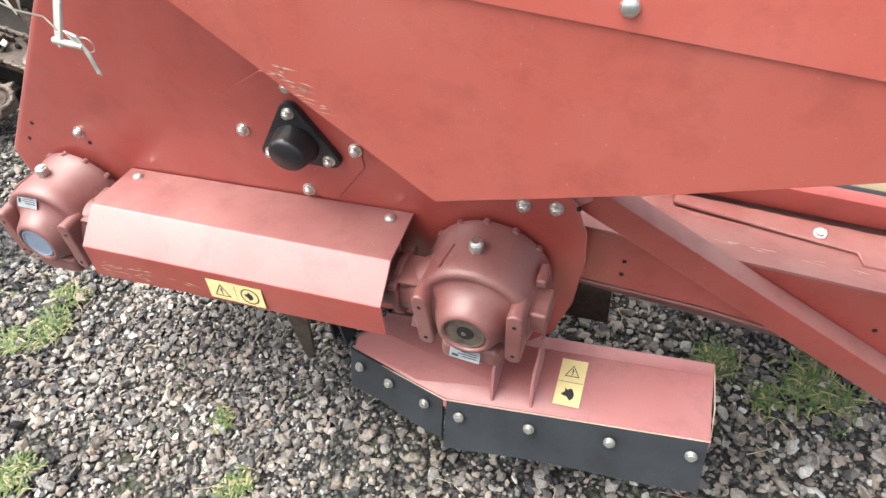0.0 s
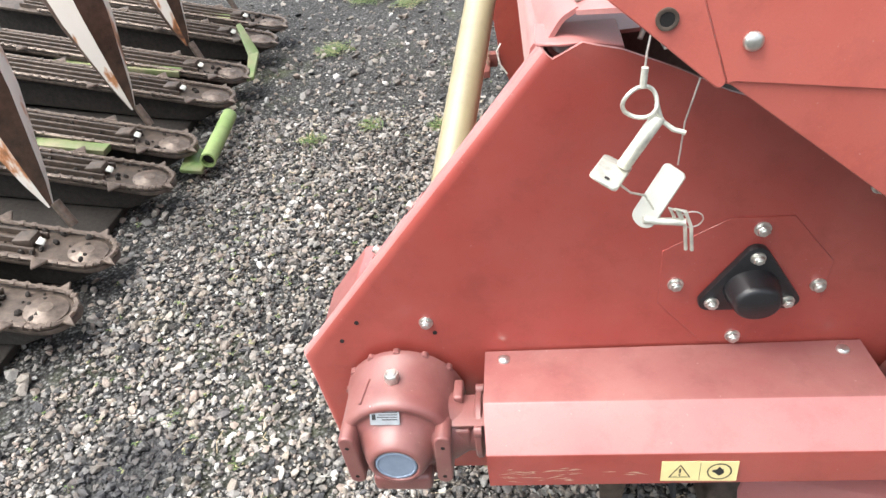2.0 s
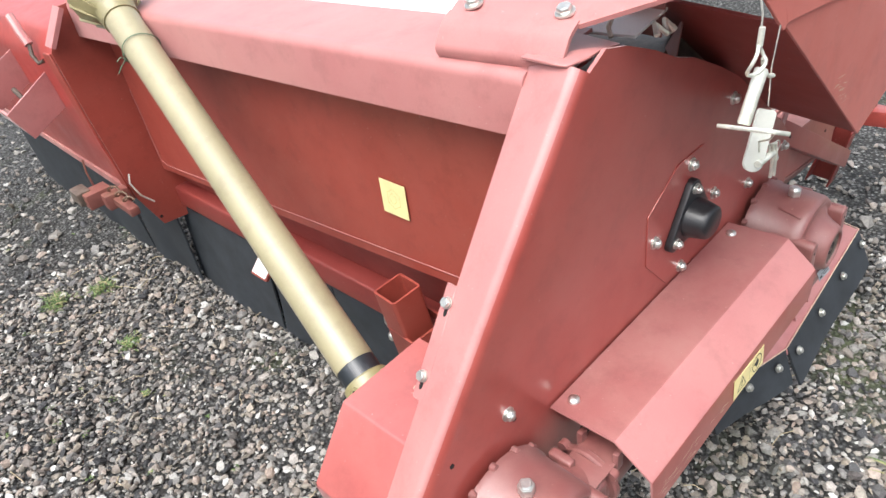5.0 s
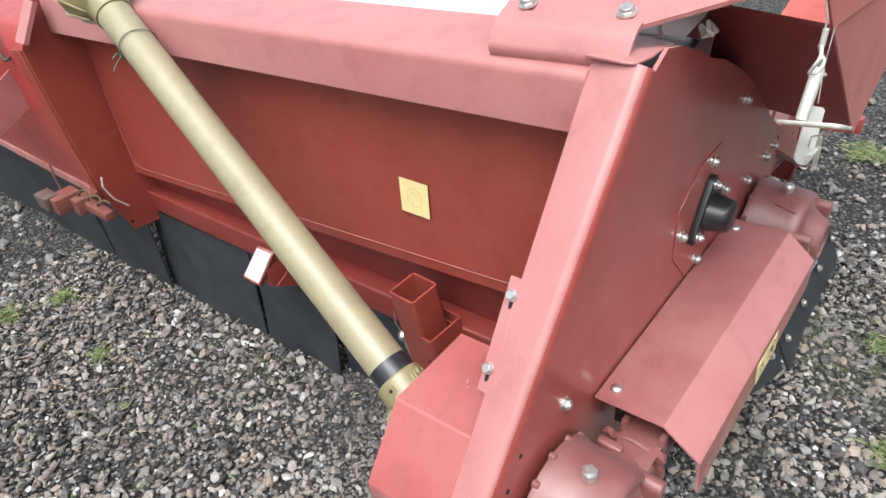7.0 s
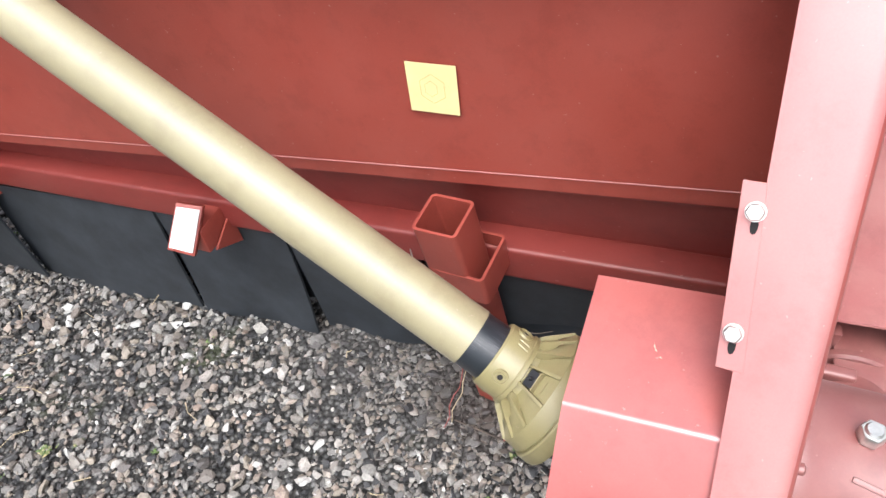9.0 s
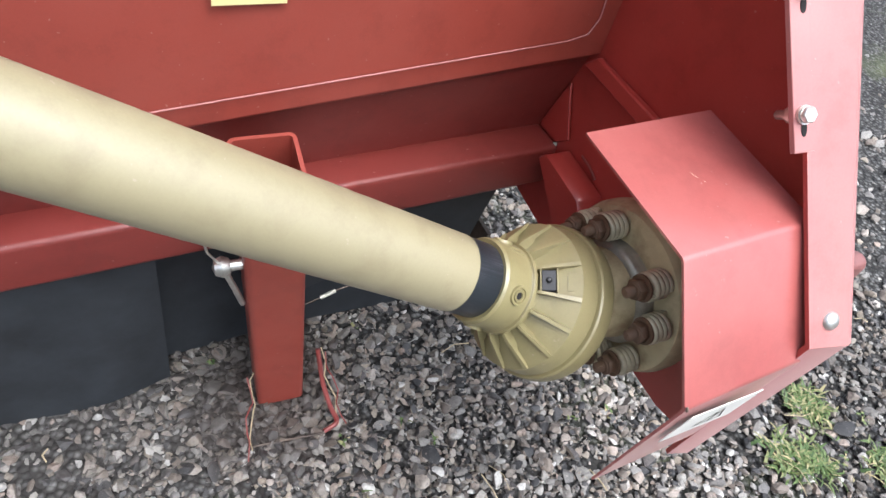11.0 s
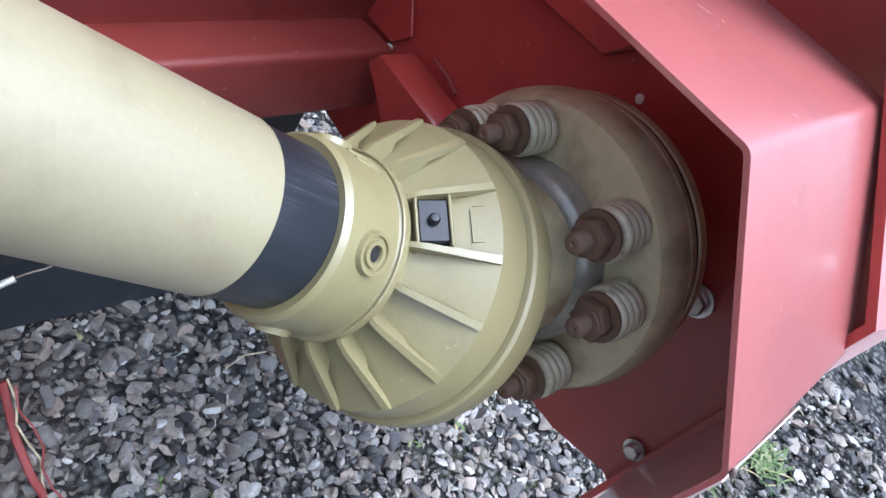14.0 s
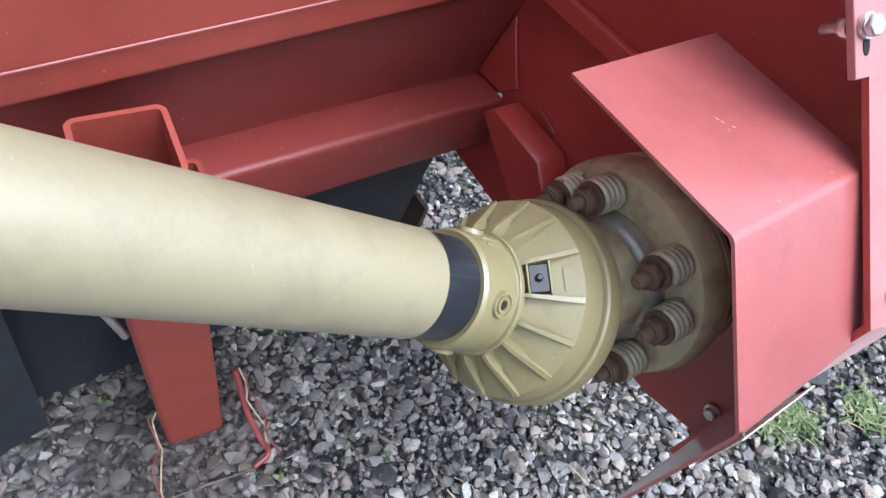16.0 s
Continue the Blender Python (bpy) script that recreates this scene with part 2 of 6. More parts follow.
l_.new(soil_shaded(n_, l_, yard_color), b_.inputs["Base Color"])
bump(n_, l_, b_, vor.outputs["Distance"], 0.8, -0.012)
GROUND = m_

m_, n_, l_, b_ = material("gravel_stone", (0.3, 0.29, 0.27), 0.58)
geo = n_.new("ShaderNodeNewGeometry")
st = ramp(n_, l_, geo.outputs["Random Per Island"], [
    (0.0, (0.020, 0.020, 0.021)), (0.14, (0.062, 0.061, 0.064)), (0.26, (0.215, 0.204, 0.190)), (0.36, (0.25, 0.208, 0.172)), (0.46, (0.085, 0.078, 0.078)),
    (0.56, (0.37, 0.320, 0.255)), (0.66, (0.215, 0.204, 0.192)), (0.80, (0.40, 0.385, 0.350)), (0.90, (0.34, 0.265, 0.215)), (0.96, (0.50, 0.49, 0.46)), (1.0, (0.66, 0.65, 0.62))])
v_ = coords(n_, l_)
grain = noise_tex(n_, l_, v_, 210, 6, 0.75)
st = mixed(n_, l_, 1.0, st, ramp(n_, l_, grain, [(0.28, (0.42, 0.42, 0.43)), (0.5, (0.92, 0.92, 0.92)), (0.72, (1.18, 1.17, 1.15))]), 'MULTIPLY')
speck = ramp(n_, l_, noise_tex(n_, l_, v_, 900, 2, 0.6), [(0.66, (0, 0, 0)), (0.74, (0.55, 0.55, 0.55))])
st = mixed(n_, l_, speck, st, (0.52, 0.51, 0.49))
st = mixed(n_, l_, ramp(n_, l_, noise_tex(n_, l_, v_, 2.2, 4, 0.6), [(0.62, (0, 0, 0)), (0.75, (0.30, 0.30, 0.30))]), st, (0.12, 0.13, 0.05))
st = mixed(n_, l_, 1.0, st, ramp(n_, l_, noise_tex(n_, l_, v_, 1.7, 5, 0.65), [(0.34, (0.66, 0.66, 0.65)), (0.48, (0.82, 0.82, 0.82)), (0.62, (1.0, 1.0, 1.0))]), 'MULTIPLY')
l_.new(soil_shaded(n_, l_, st), b_.inputs["Base Color"])
bump(n_, l_, b_, grain, 0.6, 0.0014)
STONE = m_

m_, n_, l_, b_ = material("weed_leaf", (0.09, 0.16, 0.03), 0.6)
geo = n_.new("ShaderNodeNewGeometry")
l_.new(ramp(n_, l_, geo.outputs["Random Per Island"], [(0.0, (0.04, 0.08, 0.02)), (0.45, (0.09, 0.14, 0.035)), (0.75, (0.16, 0.19, 0.07)), (1.0, (0.34, 0.28, 0.15))]), b_.inputs["Base Color"])
LEAF = m_


# ---- mesh helpers ----
def link_mesh(name, mesh, mat, parent, label="", m=None):
    ob = new(name, mesh)
    if mat and not mesh.materials:
        mesh.materials.append(mat)
    if parent:
        ob.parent = parent
    if m is not None:
        ob.matrix_basis = m
    if label:
        tagged(ob, label)
    return ob


def finish(bm, smooth=40):
    bmesh.ops.remove_doubles(bm, verts=bm.verts, dist=1e-6)
    bmesh.ops.recalc_face_normals(bm, faces=bm.faces)
    mesh = bpy.data.meshes.new("mesh")
    bm.to_mesh(mesh)
    bm.free()
    if smooth:
        mesh.shade_smooth()
        mesh.set_sharp_from_angle(angle=radians(smooth))
    return mesh


def part(name, bm, mat, parent, label="", m=None, smooth=40):
    mesh = finish(bm, smooth)
    return link_mesh(name, mesh, mat, parent, label, m)


def thing(name, label, category, group="", at=(0, 0, 0)):
    ob = new(name)
    ob.location = at
    ob.empty_display_size = 0.05
    return tagged(ob, label, category, group)


def bevel(bm, offset, segments=2, angle=30):
    edges = [e for e in bm.edges if len(e.link_faces) == 2 and e.calc_face_angle(0) > radians(angle)]
    if offset and edges:
        bmesh.ops.bevel(bm, geom=edges, offset=offset, segments=segments, affect='EDGES', profile=0.6, clamp_overlap=True)
    return bm


def slab(points, back, edge=0.0015, segments=1):
    """A flat plate: a polygon given a thickness by the vector back."""
    bm = bmesh.new()
    back = Vector(back)
    top = [bm.verts.new(p) for p in points]
    low = [bm.verts.new(Vector(p) + back) for p in points]
    bm.faces.new(top)
    bm.faces.new(low[::-1])
    for i in range(len(top)):
        j = (i + 1) % len(top)
        bm.faces.new((top[i], low[i], low[j], top[j]))
    bmesh.ops.recalc_face_normals(bm, faces=bm.faces)
    return bevel(bm, edge, segments)


def filleted(points, r, n=4):
    """A bent line of points with its inner corners rounded."""
    out = [Vector(points[0])]
    for a, b, c in zip(points, points[1:], points[2:]):
        a, b, c = Vector(a), Vector(b), Vector(c)
        k = min(r, (a - b).length * 0.45, (c - b).length * 0.45)
        p, q = b + (a - b).normalized() * k, b + (c - b).normalized() * k
        for i in range(n + 1):
            t = i / n
            out.append((1 - t) ** 2 * p + 2 * t * (1 - t) * b + t * t * q)
    return out + [Vector(points[-1])]


def folded(points, along, thick, r=0.008, side=1, edge=0.0, end_points=None):
    """Bent sheet metal: a section of points swept along a vector (or to a second section), with a thickness."""
    first = filleted(points, r)
    last = filleted(end_points, r) if end_points else [p + Vector(along) for p in first]
    bm = bmesh.new()
    rings = []
    for line in (first, last):
        way = (last[0] - first[0]).normalized()
        off = []
        for i, p in enumerate(line):
            d = (line[min(i + 1, len(line) - 1)] - line[max(i - 1, 0)]).normalized()
            off.append(p + d.cross(way).normalized() * thick * side)
        rings.append([bm.verts.new(p) for p in line] + [bm.verts.new(p) for p in off[::-1]])
    a, b = rings
    for i in range(len(a)):
        j = (i + 1) % len(a)
        bm.faces.new((a[i], a[j], b[j], b[i]))
    n = len(first)
    for ring in rings:
        for i in range(n - 1):
            bm.faces.new((ring[i], ring[i + 1], ring[2 * n - 2 - i], ring[2 * n - 1 - i]))
    bmesh.ops.recalc_face_normals(bm, faces=bm.faces)
    return bm


def block(lo, hi, edge=0.003, segments=2, m=None):
    bm = bmesh.new()
    bmesh.ops.create_cube(bm, size=1)
    lo, hi = Vector(lo), Vector(hi)
    for v in bm.verts:
        v.co = Vector([(a + b) / 2 + c * (b - a) for a, b, c in zip(lo, hi, v.co)])
    bevel(bm, edge, segments)
    if m is not None:
        bmesh.ops.transform(bm, matrix=m, verts=bm.verts)
    return bm


def axis_frame(origin, axis, up=(0, 0, 1)):
    """A pose at origin whose z runs along axis."""
    z = Vector(axis).normalized()
    x = Vector(up).cross(z)
    if x.length < 1e-3:
        x = Vector((1, 0, 0)).cross(z)
    x.normalize()
    y = z.cross(x)
    return Matrix(((x.x, y.x, z.x, origin[0]), (x.y, y.y, z.y, origin[1]), (x.z, y.z, z.z, origin[2]), (0, 0, 0, 1)))


def lathe(profile, origin=(0, 0, 0), axis=(0, 0, 1), n=40, closed=False):
    """A turned body: (distance along the axis, radius) pairs swept round it."""
    m = axis_frame(origin, axis)
    bm = bmesh.new()
    rings = []
    for s, r in profile:
        if r < 1e-5:
            rings.append([bm.verts.new(m @ Vector((0, 0, s)))])
        else:
            rings.append([bm.verts.new(m @ Vector((r * math.cos(2 * math.pi * i / n), r * math.sin(2 * math.pi * i / n), s))) for i in range(n)])
    pairs = list(zip(rings, rings[1:])) + ([(rings[-1], rings[0])] if closed else [])
    for a, b in pairs:
        for i in range(n):
            j = (i + 1) % n
            if len(a) == 1 and len(b) > 1:
                bm.faces.new((a[0], b[i], b[j]))
            elif len(b) == 1 and len(a) > 1:
                bm.faces.new((a[i], a[j], b[0]))
            elif len(a) > 1:
                bm.faces.new((a[i], a[j], b[j], b[i]))
    if not closed:
        for ring in (rings[0], rings[-1]):
            if len(ring) > 1:
                bm.faces.new(ring)
    bmesh.ops.recalc_face_normals(bm, faces=bm.faces)
    return bm


def sweep(points, r, n=8, closed=False):
    """A round bar or wire bent along points."""
    pts = [Vector(p) for p in points]
    bm = bmesh.new()
    rings, up = [], None
    for i, p in enumerate(pts):
        a = pts[(i - 1) % len(pts)] if closed or i else pts[0]
        b = pts[(i + 1) % len(pts)] if closed or i + 1 < len(pts) else pts[-1]
        d = (b - a).normalized()
        if up is None:
            up = d.orthogonal().normalized()
        up = (up - d * up.dot(d)).normalized()
        side = d.cross(up)
        rings.append([bm.verts.new(p + r * (up * math.cos(2 * math.pi * k / n) + side * math.sin(2 * math.pi * k / n))) for k in range(n)])
    for a, b in zip(rings, rings[1:] + ([rings[0]] if closed else [])):
        for i in range(n):
            j = (i + 1) % n
            bm.faces.new((a[i], a[j], b[j], b[i]))
    if not closed:
        bm.faces.new(rings[0])
        bm.faces.new(rings[-1])
    bmesh.ops.recalc_face_normals(bm, faces=bm.faces)
    return bm


def merged(*bms):
    out = bmesh.new()
    for bm in bms:
        mesh = bpy.data.meshes.new("tmp")
        bm.to_mesh(mesh)
        bm.free()
        out.from_mesh(mesh)
        bpy.data.meshes.remove(mesh)
    return out


def hex_prism(r, h, z0=0.0, edge=0.0012):
    return bevel(lathe([(z0, r), (z0 + h, r)], n=6), edge, 1)


# bolt meshes, shared by all bolts: head up the local z
def bolt_mesh(head=0.0105, tall=0.008, washer=0.0135, stud=0.0):
    bits = [lathe([(0, washer), (0.0025, washer), (0.0025, 0.004)], n=20), hex_prism(head, tall, 0.0025)]
    if stud:
        bits.append(lathe([(tall, head * 0.55), (tall + stud, head * 0.55), (tall + stud + 0.001, head * 0.42)], n=12))
    mesh = finish(merged(*bits), 35)
    mesh.materials.append(ZINC)
    return mesh


BOLT = bolt_mesh()
BOLT_SMALL = bolt_mesh(0.0075, 0.0058, 0.0098)
BOLT_STUD = bolt_mesh(0.0092, 0.0072, 0.0115, 0.004)
BOLT_FLAT = bolt_mesh(0.0080, 0.0060, 0.0084)
FILLER = finish(merged(hex_prism(0.0125, 0.016, 0.0), lathe([(0.016, 0.009), (0.019, 0.007)], n=12)), 35)
FILLER.materials.append(ZINC)
RIVET = finish(lathe([(0, 0.0095), (0.003, 0.0092), (0.0055, 0.006), (0.0062, 0)], n=16), 60)
RIVET.materials.append(ZINC)
# a disc just proud of the surface, coloured as a hole's shade
DOT = finish(lathe([(-0.004, 0.0055), (0.0006, 0.0055), (0.0006, 0.0)], n=14), 35)
DOT.materials.append(HOLE)


def bolt(parent, at, normal, mesh=None, turn=0.0, name="bolt"):
    return link_mesh(name, mesh or BOLT, None, parent, "", axis_frame(at, normal) @ pose(0, 0, 0, 0, 0, turn))


def holes(parent, spots, y):
    for x, z in spots:
        link_mesh("hole", DOT, None, parent, "", axis_frame((x, y, z), (0, -1, 0)) @ Matrix.Scale(0.68, 4))


# ---- ground ----
def build_ground():
    bm = bmesh.new()
    n, half = 90, 9.0
    grid = {}
    for i in range(n + 1):
        for j in range(n + 1):
            x, y = -half + 2 * half * i / n, -half + 2 * half * j / n + 1.0
            z = -0.010 + 0.008 * noise.noise((x * 0.8, y * 0.8, 3.1)) + 0.004 * noise.noise((x * 3, y * 3, 1.7))
            if i in (0, n) or j in (0, n):
                z = -0.010
            grid[i, j] = bm.verts.new((x, y, z))
    for i in range(n):
        for j in range(n):
            bm.faces.new((grid[i, j], grid[i + 1, j], grid[i + 1, j + 1], grid[i, j + 1]))
    far = 900.0
    inner = [grid[0, 0], grid[n, 0], grid[n, n], grid[0, n]]
    rim = [[grid[i, 0] for i in range(n + 1)], [grid[n, j] for j in range(n + 1)], [grid[i, n] for i in range(n, -1, -1)], [grid[0, j] for j in range(n, -1, -1)]]
    outer = [bm.verts.new((sx * far, sy * far, -0.010)) for sx, sy in ((-1, -1), (1, -1), (1, 1), (-1, 1))]
    for k in range(4):
        bm.faces.new(rim[k][::-1] + [outer[k], outer[(k + 1) % 4]])
    ob = part("ground", bm, GROUND, None, smooth=60)
    tagged(ob, "grey gravel yard with soil and moss between the stones", "ground", kind="structure")


build_ground()


def stone_shape(level):
    bm = bmesh.new()
    bmesh.ops.create_icosphere(bm, subdivisions=level, radius=1)
    bm.verts.ensure_lookup_table()
    v = np.array([p.co[:] for p in bm.verts])
    f = np.array([[q.index for q in p.verts] for p in bm.faces])
    bm.free()
    return v, f


def scatter(name, label, count, area, size, level, skip=(), seed=1, keep=None):
    """Loose stones strewn over an area, joined into one object."""
    rng = np.random.default_rng(seed)
    v, f = stone_shape(level)
    x = rng.uniform(area[0], area[1], count)
    y = rng.uniform(area[2], area[3], count)
    ok = np.ones(count, bool)
    for a, b, c, d in skip:
        ok &= ~((x > a) & (x < b) & (y > c) & (y < d))
    if keep:
        ok &= keep(x, y, rng)
    x, y = x[ok], y[ok]
    k = len(x)
    s = 1.28 * size * np.exp(rng.normal(0, 0.46, k)).clip(0.4, 2.8)
    # lumpy shapes: each stone squeezes the ball along a few random directions
    pts = np.repeat(v[None], k, 0)
    for _ in range(9):
        d = rng.normal(size=(k, 1, 3))
        d /= np.linalg.norm(d, axis=2, keepdims=True)
        h = (pts * d).sum(2, keepdims=True)
        cut = rng.uniform(0.30, 0.80, (k, 1, 1))
        pts = pts - d * (h - cut).clip(0) * 0.95
    pts = pts * np.stack([np.ones(k), rng.uniform(0.6, 0.95, k), rng.uniform(0.35, 0.65, k)], 1)[:, None]
    # tilt a little, turn freely
    a, t, u = rng.uniform(0, 2 * np.pi, k), rng.normal(0, 0.35, k), rng.normal(0, 0.35, k)
    ca, sa, ct, s_t, cu, su = np.cos(a), np.sin(a), np.cos(t), np.sin(t), np.cos(u), np.sin(u)
    o, z = np.ones(k), np.zeros(k)
    rx = np.stack([o, z, z, z, ct, -s_t, z, s_t, ct], 1).reshape(k, 3, 3)
    ry = np.stack([cu, z, su, z, o, z, -su, z, cu], 1).reshape(k, 3, 3)
    rz = np.stack([ca, -sa, z, sa, ca, z, z, z, o], 1).reshape(k, 3, 3)
    pts = np.einsum("kij,kpj->kpi", rz @ ry @ rx, pts) * s[:, None, None]
    low = pts[:, :, 2].min(1)
    pts[:, :, 0] += x[:, None]
    pts[:, :, 1] += y[:, None]
    pts[:, :, 2] += (-0.012 + rng.uniform(-0.004, 0.010, k) - low * 0.55)[:, None]
    mesh = bpy.data.meshes.new(name)
    verts = pts.reshape(-1, 3)
    faces = (f[None] + (np.arange(k) * len(v))[:, None, None]).reshape(-1)
    mesh.vertices.add(len(verts))
    mesh.vertices.foreach_set("co", verts.astype(np.float32).ravel())
    mesh.loops.add(len(faces))
    mesh.loops.foreach_set("vertex_index", faces.astype(np.int32))
    mesh.polygons.add(len(faces) // 3)
    mesh.polygons.foreach_set("loop_start", np.arange(0, len(faces), 3, dtype=np.int32))
    mesh.update(calc_edges=True)
    if level > 1:
        mesh.shade_smooth()
        mesh.set_sharp_from_angle(angle=radians(32))
    else:
        mesh.shade_flat()
    mesh.materials.append(STONE)
    return tagged(new(name, mesh), label, "gravel", kind="stuff")


def thinning(x, y, rng):
    """Fewer stones the further off they lie from the machine."""
    off = np.hypot(np.maximum(np.maximum(-1.25 - x, x - 1.65), 0), np.maximum(np.maximum(-1.0 - y, y - 2.2), 0))
    return rng.random(len(x)) > np.clip(off / np.where(y > 2.2, 2.6, 1.2), 0, 1)


NEAR = (-0.30, 0.45, -0.30, 0.70)
scatter("gravel", "small rounded grey, brown and white pebbles in a loose layer", 15000, NEAR, 0.0053, 2, seed=3)
scatter("gravel", "small grey and tan stones strewn over the yard", 75000, (-1.25, 1.65, -1.0, 2.2), 0.0068, 1, skip=(NEAR,), seed=5)
scatter("gravel", "grey stones strewn thinly over the far yard", 36000, (-2.3, 3.0, -2.4, 5.0), 0.0105, 1, skip=((-1.25, 1.65, -1.0, 2.2),), seed=7, keep=thinning)
scatter("gravel", "scattered larger pale stones lying on the gravel", 34, (-1.3, 1.8, -0.9, 2.6), 0.014, 2, skip=(NEAR,), seed=11)


def tuft(bm, x, y, size, blades, rng, flat=0.5):
    for _ in range(blades):
        a = rng.uniform(0, 2 * math.pi)
        reach, tall = size * rng.uniform(0.3, 0.8), size * rng.uniform(0.15, 0.5) * (1 - flat * 0.5)
        w = rng.uniform(0.0010, 0.0030)
        ox, oy = x + rng.gauss(0, size * 0.45), y + rng.gauss(0, size * 0.45)
        dx, dy = math.cos(a), math.sin(a)
        rows = []
        for k in range(4):
            t = k / 3
            cx, cy, cz = ox + dx * reach * t, oy + dy * reach * t, 0.002 + tall * math.sin(t * 2.2) * 0.9
            ww = w * (1 - t * t) + 0.0003
            rows.append((bm.verts.new((cx - dy * ww, cy + dx * ww, cz)), bm.verts.new((cx + dy * ww, cy - dx * ww, cz + ww * 0.4))))
        for p, q in zip(rows, rows[1:]):
            bm.faces.new((p[0], p[1], q[1], q[0]))


def build_weeds():
    rng = random.Random(4)
    spots = [(-0.44, -0.05, 0.07, 160), (0.17, -0.16, 0.04, 60), (0.29, -0.30, 0.05, 90), (-0.21, -0.42, 0.06, 120), (-0.47, 0.05, 0.06, 110),
             (-0.51, -0.12, 0.06, 90), (1.44, 0.30, 0.10, 220), (1.22, 0.30, 0.07, 140), (1.33, 0.22, 0.05, 60), (0.80, -0.45, 0.08, 140), (1.18, -0.33, 0.06, 90),
             (-0.14, -0.55, 0.06, 170), (-0.24, -0.47, 0.05, 130), (-0.03, 0.36, 0.03, 40), (-0.06, 1.96, 0.06, 90), (-0.13, 1.57, 0.045, 70),
             (-0.21, 2.03, 0.07, 80), (-0.53, 2.06, 0.07, 80), (-0.80, 1.95, 0.07, 90), (-0.92, 3.09, 0.13, 200), (-0.86, 4.07, 0.2, 260), (-0.55, 3.9, 0.16, 150),
             (-0.70, 4.3, 0.2, 200), (0.50, -2.18, 0.12, 160), (2.29, -0.06, 0.12, 150), (-0.20, 1.30, 0.02, 20), (-0.3, -0.62, 0.06, 120), (-1.0, 4.6, 0.22, 240)]
    bm = bmesh.new()
    for x, y, s, n in spots:
        tuft(bm, x, y, s * 0.8, int(n * 1.4), rng, 1.0 if s < 0.1 else 1.5)
    for _ in range(170):
        tuft(bm, rng.gauss(-0.75, 0.28), rng.uniform(-0.9, 1.6), 0.012, 7, rng, 1.4)
    for _ in range(150):
        tuft(bm, rng.uniform(-1.2, 1.8), rng.uniform(-1.1, 4.0), 0.014, 5, rng)
    ob = part("weeds", bm, LEAF, None, smooth=0)
    tagged(ob, "low green weeds and dry grass blades growing through gravel", "weeds", kind="stuff")


build_weeds()


def build_straws():
    """Dry stalks and twigs lying flat on the stones."""
    rng = random.Random(17)
    bits = []
    for _ in range(170):
        x, y, a, n = rng.uniform(-1.1, 1.5), rng.uniform(-0.9, 2.2), rng.uniform(0, 2 * math.pi), rng.uniform(0.02, 0.075)
        bend, z = rng.uniform(-0.012, 0.012), rng.uniform(0.006, 0.014)
        d, e = Vector((math.cos(a), math.sin(a), 0)), Vector((-math.sin(a), math.cos(a), 0))
        p = Vector((x, y, z))
        bits.append(sweep([p, p + d * n * 0.5 + e * bend + Vector((0, 0, 0.003)), p + d * n], rng.uniform(0.0006, 0.0014), 5))
    ob = part("straw", merged(*bits), STRAW, None, smooth=60)
    tagged(ob, "dry pale grass stalks lying on the gravel", "straw", kind="stuff")


build_straws()

# ---- the red mower ----
mower = thing("disc_mower", "red painted disc mower standing on gravel, dusty, with scratches", "mower")

# outer side plate with its bent front edge
def bent_plate(outline, edge_line, r, deep, lean, thick):
    """A plate in the plane y = 0 whose front edge (a line of points) is bent inwards with a radius."""
    bm = bmesh.new()
    pts = [Vector(p) for p in edge_line]
    norms = []
    for a, b in zip(pts, pts[1:]):
        d = (b - a).normalized()
        norms.append(Vector((-d.z, 0, d.x)))
    miters = [norms[0]] + [(p + q) / (1 + p.dot(q)) for p, q in zip(norms, norms[1:])] + [norms[-1]]
    rows = []
    for k in range(7):
        f = math.radians(15 * k)
        rows.append([bm.verts.new(p + m * (-r + r * math.sin(f)) + Vector((0, r - r * math.cos(f), 0))) for p, m in zip(pts, miters)])
    rows.append([bm.verts.new(p - m * lean * d + Vector((0, d, 0))) for p, m, d in zip(pts, miters, deep)])
    for a, b in zip(rows, rows[1:]):
        for i in range(len(pts) - 1):
            bm.faces.new((a[i], b[i], b[i + 1], a[i + 1]))
    bm.faces.new(rows[0] + [bm.verts.new(p) for p in outline])
    bmesh.ops.recalc_face_normals(bm, faces=bm.faces)
    bmesh.ops.solidify(bm, geom=bm.faces[:], thickness=thick)
    bm.normal_update()
    # tone by facing: edge paler as if sky-lit, inner side deeper as if shaded
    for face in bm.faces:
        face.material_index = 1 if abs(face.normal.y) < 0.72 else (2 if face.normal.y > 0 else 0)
    return bm


EDGE, FN = Vector((0.632, 0, 0.775)), Vector((-0.775, 0, 0.632))
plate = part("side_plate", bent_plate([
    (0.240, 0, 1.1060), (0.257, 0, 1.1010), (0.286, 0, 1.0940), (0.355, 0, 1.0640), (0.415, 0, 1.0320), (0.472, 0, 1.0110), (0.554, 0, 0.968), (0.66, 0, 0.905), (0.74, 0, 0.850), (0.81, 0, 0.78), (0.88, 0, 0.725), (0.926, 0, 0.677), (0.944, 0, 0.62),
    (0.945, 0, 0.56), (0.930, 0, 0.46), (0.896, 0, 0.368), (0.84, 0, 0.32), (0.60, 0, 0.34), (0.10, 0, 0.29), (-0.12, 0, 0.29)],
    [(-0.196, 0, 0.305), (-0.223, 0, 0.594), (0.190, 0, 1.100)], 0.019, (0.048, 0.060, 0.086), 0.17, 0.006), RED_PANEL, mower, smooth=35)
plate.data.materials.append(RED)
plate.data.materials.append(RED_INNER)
flange = plate
